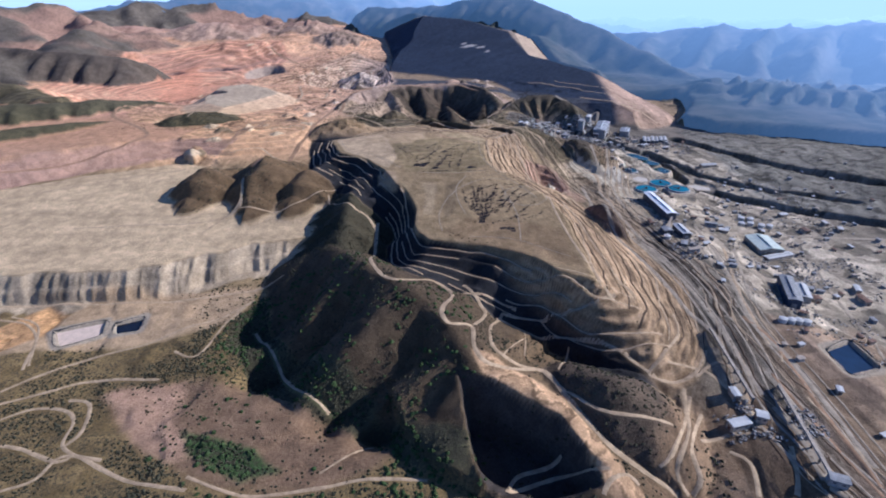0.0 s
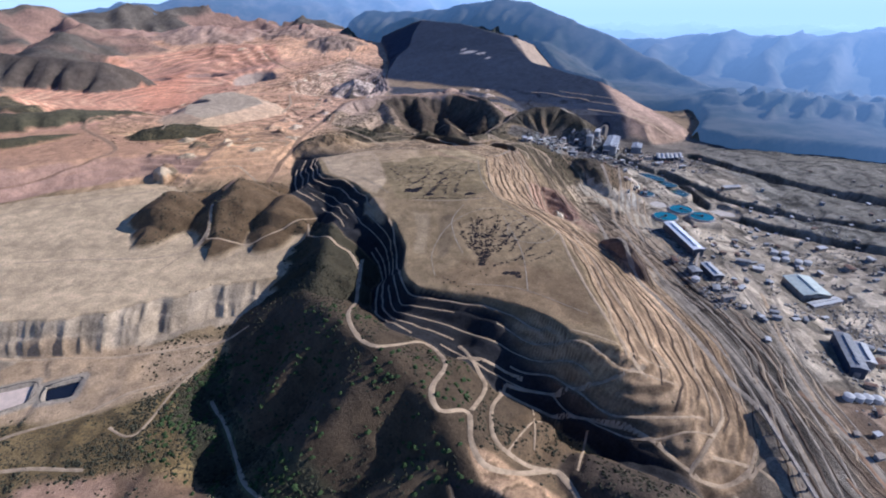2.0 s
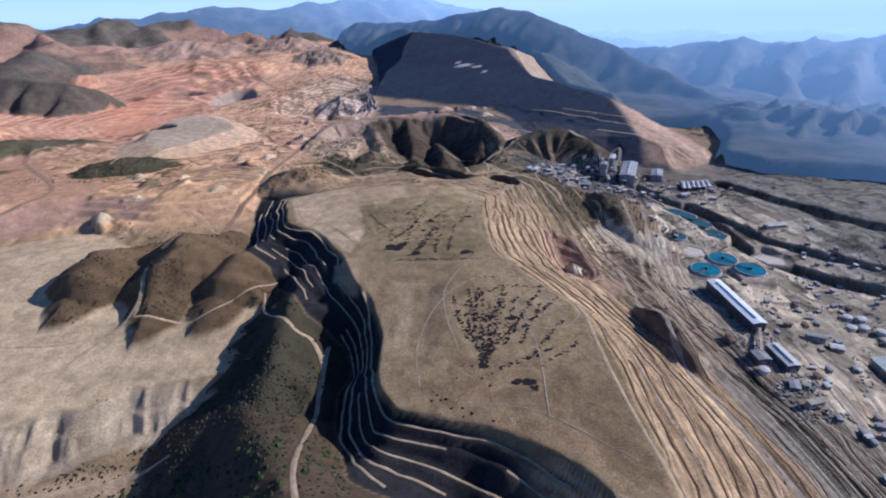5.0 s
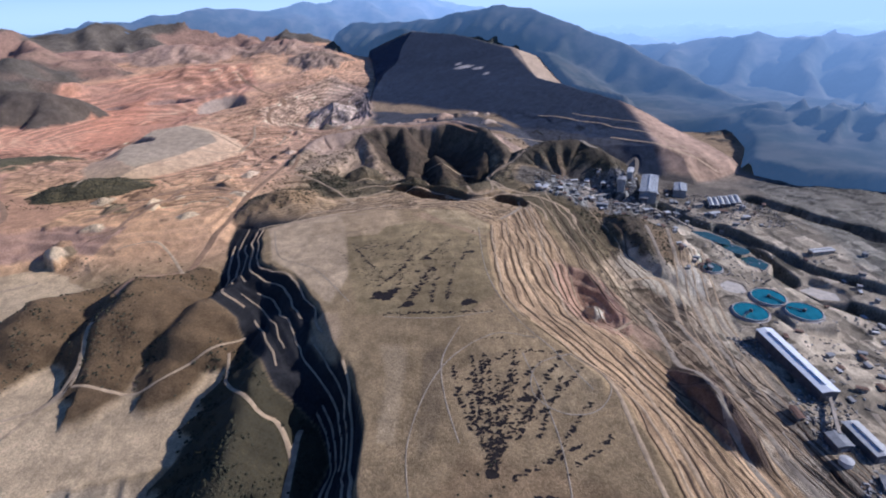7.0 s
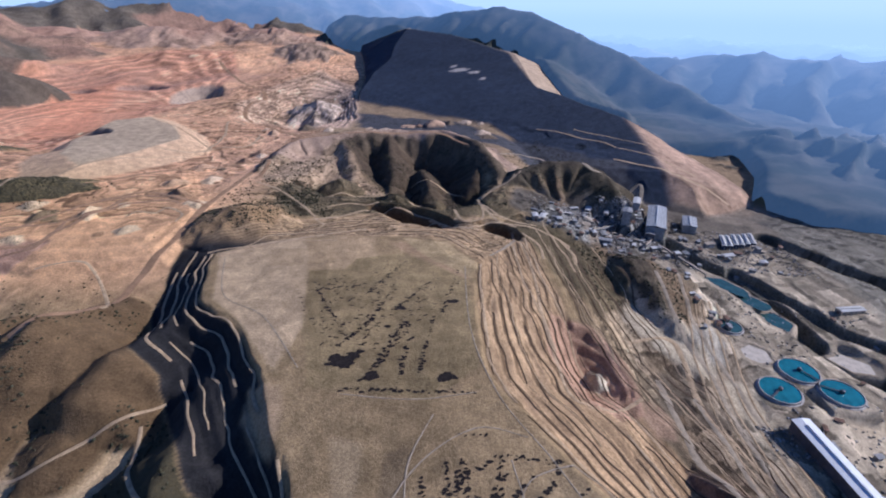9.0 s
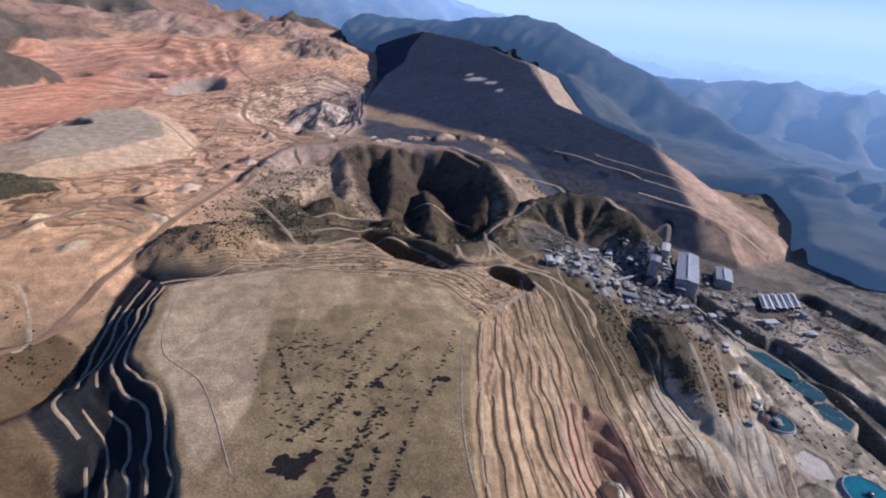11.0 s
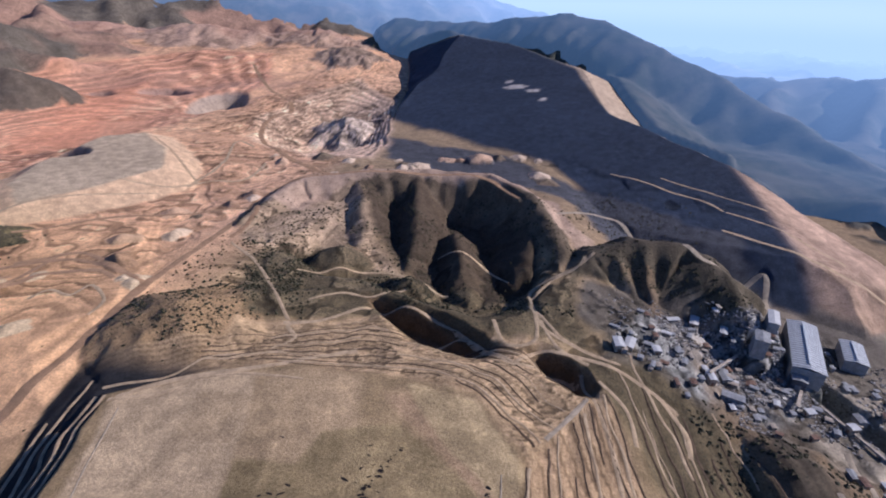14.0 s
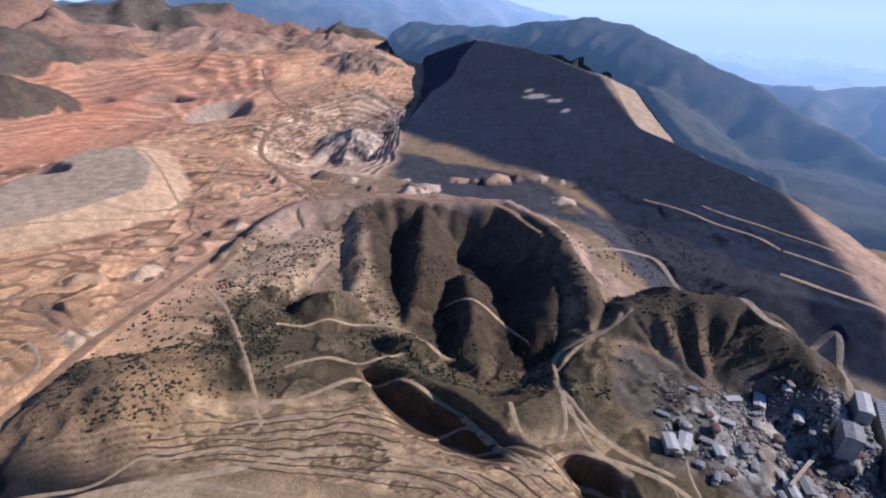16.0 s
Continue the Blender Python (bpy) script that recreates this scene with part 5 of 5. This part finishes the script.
# ---- thickeners, tanks, ponds ----
for k, (x, y, r) in enumerate(THICKENERS):
    ob = tagged(thing("thickener", x, y, LEVELS[(x, y)]), "round concrete thickener tank full of teal water", "tank", "thickeners")
    part("tank_wall", collar("tank_wall", r, 0.5, -0.8, 1.9, CONCRETE), ob)
    part("walkway", collar("walkway", r + 1.3, 1.2, -0.5, 0.25, CONCRETE), ob)
    part("water", tube("water", 0, 0, -0.5, 1.45, r - 0.45, BRIGHT_TEAL if k < 3 else FILLS["teal"], 40), ob, "opaque teal process water")
    a = radians((215, 300, 150, 200)[k])
    tip = (math.cos(a) * r, math.sin(a) * r, 2.1)
    bridge = part("bridge", beam("bridge", (0, 0, 2.1), tip, 1.1, 0.35, STEEL), ob, "grey steel walkway to the centre")
    for s in (-0.55, 0.55):
        off = Vector((-math.sin(a), math.cos(a), 0)) * s
        part("rail", beam("rail", Vector((0, 0, 2.9)) + off, Vector((tip[0], tip[1], 2.9)) + off, 0.1, 0.1, STEEL), bridge)
    part("drive_head", tube("drive_head", 0, 0, 1.4, 3.6, 1.4, STEEL, 14, 0.5), ob)

for x, y, r in TANKS:
    ob = tagged(thing("storage_tank", x, y, LEVELS[(x, y)]), "round white steel storage tank with a low cone roof", "tank", "storage tanks")
    part("shell", tube("shell", 0, 0, -0.5, 3.4, r, PAINT["white"]), ob)
    part("roof", tube("roof", 0, 0, 3.4, 3.5, r + 0.12, PAINT["white"], 28, 0.8), ob)
    part("stair", beam("stair", (r + 0.2, -1.5, 0), (r + 0.2, 1.5, 3.2), 0.5, 0.15, STEEL), ob)

for name, fill, sunk, outline in PONDS:
    cx, cy = np.mean(outline, 0)
    level = LEVELS[(cx, cy)]
    ob = tagged(thing(name, cx, cy, level), {"pale": "lined pond of dry pale silt with a black rim", "black": "lined pond of black still water", "blue": "lined pond of dark blue water",
                                             "teal": "shallow settling pond of teal water", "sand": "round drying pan of pale sand"}[fill], "pond")
    rim = smooth_line([(x - cx, y - cy) for x, y in outline] + [(outline[0][0] - cx, outline[0][1] - cy)], 2.0)[:-1]
    n = len(rim)
    depth = -0.5 * (1 + 2 * sunk)
    part("surface", mesh_of("surface", [(x, y, depth) for x, y in rim * 1.02], [tuple(range(n))], FILLS[fill]), ob)
    if sunk:
        v = [(x, y, 1.1) for x, y in rim * 1.05] + [(x, y, depth - 0.4) for x, y in rim * 0.93]
        part("liner", mesh_of("liner", v, [(k, (k + 1) % n, n + (k + 1) % n, n + k) for k in range(n)], LINER), ob, "black plastic liner")


# ---- conveyors ----
def conveyor(a, b, rise):
    za, zb = float(height(*a)[0]), float(height(*b)[0])
    ob = tagged(thing("conveyor", a[0], a[1], za), "long covered conveyor gallery on steel legs", "conveyor", "conveyors")
    d = Vector((b[0] - a[0], b[1] - a[1], zb - za + rise))
    part("gallery", beam("gallery", (0, 0, 1.5), d + Vector((0, 0, 1.5)), 1.6, 1.4, PAINT["grey"]), ob)
    part("roof", beam("roof", (0, 0, 2.9), d + Vector((0, 0, 2.9)), 1.9, 0.2, PAINT["cream"]), ob)
    n = max(2, int(d.length / 9))
    for k in range(n + 1):
        q = d * (k / n)
        g = float(height(a[0] + q.x, a[1] + q.y)[0]) - za
        part("leg", block("leg", q.x - 0.15, q.x + 0.15, q.y - 0.6, q.y + 0.6, g - 0.5, max(g, q.z + 1.5), STEEL), ob)


for a, b, rise in (((218, 232), (204, 166), 2), ((205, 296), (196, 222), 3), ((268, 800), (290, 745), 2), ((246, 846), (268, 872), 8), ((262, 500), (240, 462), 3), ((300, 360), (334, 372), 4), ((228, 838), (190, 800), 4), ((262, 812), (246, 790), 3)):
    conveyor(a, b, rise)


# ---- wet black patches on the dump top, in rows as they were sprayed ----
rng = random.Random(11)
patch_v, patch_f = [], []


def blot(x, y, long, wide, turn, n=9):
    base = len(patch_v)
    pts = [(x, y)]
    for k in range(n):
        a = 2 * math.pi * k / n
        r = rng.uniform(0.55, 1.25)
        u, v = math.cos(a) * long * r, math.sin(a) * wide * r
        pts.append((x + u * math.cos(turn) - v * math.sin(turn), y + u * math.sin(turn) + v * math.cos(turn)))
    z = height([p[0] for p in pts], [p[1] for p in pts]) + 0.2
    patch_v.extend((p[0], p[1], h) for p, h in zip(pts, z))
    patch_f.extend((base, base + 1 + k, base + 1 + (k + 1) % n) for k in range(n))


ROWS_WET = [((-19, 549), (3, 606)), ((-15, 554), (7, 603)), ((-38, 580), (-21, 606)), ((-21, 606), (-12, 643)), ((-9, 616), (18, 661)), ((1, 543), (6, 588)), ((13, 556), (22, 612)), ((-73, 646), (-35, 656)),
            ((-28, 643), (-3, 702)), ((-68, 650), (-41, 599)), ((26, 612), (41, 682))]
ROWS_FAN = [((33, 422), (25, 474)), ((35, 423), (33, 495)), ((36, 425), (43, 485)), ((36, 425), (50, 473)), ((36, 425), (60, 476)), ((22, 470), (47, 469)), ((16, 492), (24, 448)), ((33, 455), (57, 493)), ((24, 455), (71, 492)), ((35, 514), (53, 513)),
            ((-31, 543), (45, 541)), ((30, 440), (52, 484)), ((28, 446), (36, 500)), ((34, 430), (18, 470)), ((35, 430), (38, 500)), ((37, 432), (66, 470)), ((36, 428), (55, 500)), ((32, 430), (28, 500)), ((20, 480), (50, 500)), ((58, 438), (80, 480)), ((66, 430), (92, 462)), ((50, 502), (88, 498)), ((42, 418), (80, 436)), ((60, 452), (94, 486)), ((48, 440), (84, 500)), ((70, 420), (98, 440))]
for a, b in ROWS_WET + ROWS_FAN:
    turn = math.atan2(b[1] - a[1], b[0] - a[0])
    n = int(math.dist(a, b) / 1.5)
    for k in range(n):
        if rng.random() < 0.88:
            u = (k + rng.random()) / n
            s = rng.choice((0.4, 0.7, 1.0, 1.4))
            blot(a[0] + (b[0] - a[0]) * u + rng.gauss(0, 0.7), a[1] + (b[1] - a[1]) * u + rng.gauss(0, 0.7), 1.5 * s, 0.75 * s, rng.gauss(0.1, 0.45))
for k in range(46):                        # short wet dashes fanned over the far half
    a = radians(rng.uniform(48, 132))
    for r in np.arange(rng.uniform(40, 70), rng.uniform(95, 178), 5.5):
        x, y = -24 + math.cos(a) * r * 0.62 + rng.gauss(0, 1.2), 536 + math.sin(a) * r + rng.gauss(0, 1.2)
        if rng.random() < 0.5 and -92 < x < 46 and y < 706 and vnoise(np.array([x / 22.0]), np.array([y / 22.0]), 77)[0] > 0.34:
            s = rng.choice((0.35, 0.5, 0.8, 1.1))
            blot(x, y, 2.0 * s, 0.6 * s, rng.gauss(0.2, 0.5))
for x, y, r in ((-35, 566, 3.4), (-33, 563, 3.0), (-30, 568, 2.6), (-38, 568, 2.4), (-27, 571, 2.2), (-24, 574, 1.4), (-15, 553, 2.3), (-13, 556, 1.3), (29, 553, 2.6), (27, 551, 1.7), (35, 631, 2.2), (-2, 623, 1.9), (33, 422, 2.0), (57, 466, 1.8),
                (59, 406, 2.2), (52, 407, 1.9), (62, 402, 1.4), (-9, 600, 1.4)):
    for k in range(7):
        blot(x + rng.gauss(0, r * 0.5), y + rng.gauss(0, r * 0.4), r * rng.uniform(0.8, 1.9), r * rng.uniform(0.7, 1.4), rng.uniform(-0.4, 0.4), 11)
tagged(new("wet_patches", mesh_of("wet_patches", patch_v, patch_f, WET)), "black wet patches left by leach sprinklers on the dump", "wet soil", kind="stuff")


# ---- low bushes over the hills ----
def bushes(name, boxes, count, size, label, seed, leaf=LEAF):
    g = np.random.default_rng(seed)
    share = np.array([(b[2] - b[0]) * (b[3] - b[1]) for b in boxes], float)
    pick = g.choice(len(boxes), count, p=share / share.sum())
    bx = np.array(boxes, float)[pick]
    px, py = bx[:, 0] + g.random(count) * (bx[:, 2] - bx[:, 0]), bx[:, 1] + g.random(count) * (bx[:, 3] - bx[:, 1])
    i, j = np.clip(np.searchsorted(xs, px), 0, len(xs) - 1), np.clip(np.searchsorted(ys, py), 0, len(ys) - 1)
    keep = g.random(count) < SCRUB[j, i] * S(-0.35, 0.35, fbm(px, py, 30.0, 3, seed)) * 1.2
    px, py = px[keep], py[keep]
    n = len(px)
    z = height(px, py)
    r = size * g.uniform(0.45, 1.25, n)
    unit = np.array([(1, 0, 0.3), (0.3, 0.95, 0.25), (-0.8, 0.6, 0.35), (-0.8, -0.6, 0.2), (0.3, -0.95, 0.35), (0.15, 0.1, 0.95)])
    fan = np.array([(0, 1, 5), (1, 2, 5), (2, 3, 5), (3, 4, 5), (4, 0, 5)])
    a = g.random(n) * 6.283
    bump = g.uniform(0.7, 1.3, (n, 6))
    ux, uy = unit[:, 0] * bump, unit[:, 1] * bump
    v = np.stack([px[:, None] + r[:, None] * (ux * np.cos(a)[:, None] - uy * np.sin(a)[:, None]), py[:, None] + r[:, None] * (ux * np.sin(a)[:, None] + uy * np.cos(a)[:, None]),
                  z[:, None] - 0.15 + r[:, None] * unit[:, 2] * bump], -1).reshape(-1, 3)
    f = (fan[None] + 6 * np.arange(n)[:, None, None]).reshape(-1, 3)
    tagged(new(name, mesh_of(name, v, f, leaf)), label, "bushes", kind="stuff")


bushes("scrub", [(-240, 150, 40, 460), (-340, 150, -180, 420), (20, 120, 160, 290)], 52000, 1.0, "low dry scrub bushes on the front hill and flats", 3)
bushes("scrub", [(-250, 730, -90, 920), (-160, 410, -70, 550), (160, 640, 250, 800), (-220, 830, 270, 1120), (-380, 500, -150, 700), (-560, 790, -340, 920)], 60000, 1.2, "low dry scrub bushes on the hills of the mine", 4)
bushes("valley_trees", [(-200, 165, 20, 380)], 5500, 1.7, "dark green bushy trees along a dry gully", 5, plain("green_leaves", (0.035, 0.055, 0.018), 0.9, 0, 0.4, 0.25, 0))


# ---- loose plant, crates and scrap over the yards ----
def clutter():
    g = np.random.default_rng(17)
    boxes = np.array([(130, 780, 260, 870), (190, 760, 300, 880), (190, 760, 300, 880), (170, 800, 260, 880), (190, 760, 300, 880), (300, 760, 420, 860), (255, 400, 360, 720), (262, 260, 350, 420), (170, 190, 225, 250), (230, 400, 262, 560), (360, 480, 480, 700), (330, 320, 420, 470)], float)
    n = 11000
    b = boxes[g.integers(0, len(boxes), n)]
    px, py = b[:, 0] + g.random(n) * (b[:, 2] - b[:, 0]), b[:, 1] + g.random(n) * (b[:, 3] - b[:, 1])
    keep = (fbm(px, py, 26.0, 3, 18) > 0.06) & (np.hypot(px - 292, py - 264) > 22)
    px, py = px[keep], py[keep]
    n = len(px)
    z = height(px, py)
    hx, hy, hz = g.uniform(0.3, 1.3, n), g.uniform(0.3, 0.7, n), g.uniform(0.3, 1.0, n)
    a = g.choice((0.2, 1.2, 1.55, -0.4), n) + g.normal(0, 0.1, n)
    unit = np.array([(-1, -1, -0.3), (1, -1, -0.3), (1, 1, -0.3), (-1, 1, -0.3), (-0.9, -0.9, 1), (0.9, -0.9, 1), (0.9, 0.9, 1), (-0.9, 0.9, 1)])
    ux, uy = unit[:, 0] * hx[:, None], unit[:, 1] * hy[:, None]
    v = np.stack([px[:, None] + ux * np.cos(a)[:, None] - uy * np.sin(a)[:, None], py[:, None] + ux * np.sin(a)[:, None] + uy * np.cos(a)[:, None], z[:, None] + unit[:, 2] * hz[:, None]], -1).reshape(-1, 3)
    quad = np.array([(4, 5, 6, 7), (0, 1, 5, 4), (1, 2, 6, 5), (2, 3, 7, 6), (3, 0, 4, 7)])
    f = (quad[None] + 8 * np.arange(n)[:, None, None]).reshape(-1, 4)
    m, t, l, p = shader("mixed_scrap", 0.7)
    r = t.new("ShaderNodeNewGeometry").outputs["Random Per Island"]
    c = mixer(t, l, (0.14, 0.125, 0.11, 1), (0.38, 0.355, 0.32, 1), ramp(t, l, r, 0.3, 1.0))
    l.new(c, p.inputs["Base Color"])
    tagged(new("yard_clutter", mesh_of("yard_clutter", v, f, m)), "crates, machines and scrap strewn over the works yards", "clutter", kind="stuff")


clutter()


# ---- hazy distance ----
def hazy_material():
    """Dark scrub hills with painted haze: blue emission by distance, more towards the sun."""
    m, n, l, b = shader("hazy_hills", 1.0)
    co = n.new("ShaderNodeTexCoord").outputs["Object"]
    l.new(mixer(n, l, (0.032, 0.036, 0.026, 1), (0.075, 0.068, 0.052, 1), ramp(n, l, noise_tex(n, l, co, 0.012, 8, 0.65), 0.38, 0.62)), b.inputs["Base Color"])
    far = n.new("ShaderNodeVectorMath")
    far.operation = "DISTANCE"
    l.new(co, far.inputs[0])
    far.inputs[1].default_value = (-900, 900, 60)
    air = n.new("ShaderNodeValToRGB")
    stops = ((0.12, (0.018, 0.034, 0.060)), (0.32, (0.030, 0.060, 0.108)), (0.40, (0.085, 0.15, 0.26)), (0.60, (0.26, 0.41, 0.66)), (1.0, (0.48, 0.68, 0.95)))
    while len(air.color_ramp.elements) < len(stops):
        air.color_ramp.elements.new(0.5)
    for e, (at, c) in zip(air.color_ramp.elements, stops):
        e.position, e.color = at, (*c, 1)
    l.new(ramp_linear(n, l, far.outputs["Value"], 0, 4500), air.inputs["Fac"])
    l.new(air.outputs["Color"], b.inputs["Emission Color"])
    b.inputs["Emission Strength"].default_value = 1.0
    return m


def ramp_linear(n, l, fac, a, b):
    r = n.new("ShaderNodeMapRange")
    r.inputs[1].default_value, r.inputs[2].default_value = a, b
    l.new(fac, r.inputs[0])
    return r.outputs[0]


HAZY = hazy_material()


def distance(outline, lift, seed, step, relief=22.0):
    px, py = [p[0] for p in outline], [p[1] for p in outline]
    gx, gy = np.meshgrid(np.arange(min(px), max(px) + step, step), np.arange(min(py), max(py) + step, step))
    d = inside(outline, gx + step * fbm(gx, gy, 300.0, 3, seed), gy + step * fbm(gx, gy, 300.0, 3, seed + 3))
    z = height(gx.ravel(), gy.ravel()).reshape(gx.shape) - 12 + 32 * S(-2 * step, step, d) + lift * S(0, 500, d) * ridged(gx, gy, 360.0, 6, seed + 6) ** 2
    z += relief * (ridged(gx + 25 * fbm(gx, gy, 90.0, 3, seed + 9), gy, 130.0, 4, seed + 8) - 0.5) * S(0, 4 * step, d)
    ny, nx = gx.shape
    idx = np.arange(ny * nx).reshape(ny, nx)
    quads = np.stack([idx[:-1, :-1], idx[:-1, 1:], idx[1:, 1:], idx[1:, :-1]], -1)
    ok = (d[:-1, :-1] > -step * 2.5) & (gy[:-1, :-1] < 4850) & (np.abs(gx[:-1, :-1]) < 4200)
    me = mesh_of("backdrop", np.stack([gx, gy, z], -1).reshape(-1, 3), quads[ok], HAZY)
    me.polygons.foreach_set("use_smooth", np.ones(len(me.polygons), bool))
    tagged(new("backdrop", me), "blue hazy ranges of hills far beyond the mine", "distant hills", kind="structure")


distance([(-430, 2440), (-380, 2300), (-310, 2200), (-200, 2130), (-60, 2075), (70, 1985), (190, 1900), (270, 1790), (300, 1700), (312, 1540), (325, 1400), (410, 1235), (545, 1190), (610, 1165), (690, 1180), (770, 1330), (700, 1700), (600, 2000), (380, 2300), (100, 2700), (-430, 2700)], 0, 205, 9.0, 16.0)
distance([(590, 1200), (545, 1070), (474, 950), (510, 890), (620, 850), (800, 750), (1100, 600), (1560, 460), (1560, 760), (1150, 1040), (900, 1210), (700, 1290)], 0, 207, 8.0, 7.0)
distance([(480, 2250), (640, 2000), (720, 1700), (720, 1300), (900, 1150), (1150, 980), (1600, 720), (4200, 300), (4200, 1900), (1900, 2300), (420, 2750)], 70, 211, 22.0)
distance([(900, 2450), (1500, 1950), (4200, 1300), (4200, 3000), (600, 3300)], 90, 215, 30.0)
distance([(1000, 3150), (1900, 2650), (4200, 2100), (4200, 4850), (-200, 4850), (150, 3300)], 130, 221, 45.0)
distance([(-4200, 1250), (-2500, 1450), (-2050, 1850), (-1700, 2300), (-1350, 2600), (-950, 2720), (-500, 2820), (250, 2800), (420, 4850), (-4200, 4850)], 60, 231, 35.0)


def sky_wall():
    """The pale hazy sky behind the farthest hills."""
    n, r = 96, 4450.0
    zs = (-60.0, 150.0, 300.0, 450.0, 700.0, 1000.0)
    v = [(r * math.cos(2 * math.pi * k / n), 300 + r * math.sin(2 * math.pi * k / n), z) for z in zs for k in range(n)]
    f = [(i * n + k, i * n + (k + 1) % n, (i + 1) * n + (k + 1) % n, (i + 1) * n + k) for i in range(len(zs) - 1) for k in range(n)]
    m = bpy.data.materials.new("hazy_sky")
    m.use_nodes = True
    t, l = m.node_tree.nodes, m.node_tree.links
    t.remove(t["Principled BSDF"])
    e = t.new("ShaderNodeEmission")
    sep = t.new("ShaderNodeSeparateXYZ")
    l.new(t.new("ShaderNodeTexCoord").outputs["Object"], sep.inputs[0])
    high = mixer(t, l, (0.55, 0.74, 0.93, 1), (0.17, 0.38, 0.78, 1), ramp(t, l, sep.outputs["Z"], 330.0, 850.0))
    # lower wall glows in painted haze blue, in place of far land
    l.new(mixer(t, l, (0.48, 0.68, 0.95, 1), high, ramp(t, l, sep.outputs["Z"], 150.0, 340.0)), e.inputs["Color"])
    l.new(e.outputs[0], t["Material Output"].inputs["Surface"])
    tagged(new("backdrop", mesh_of("backdrop", v, f, m)), "pale blue hazy sky above the far hills", "sky", kind="structure")


sky_wall()
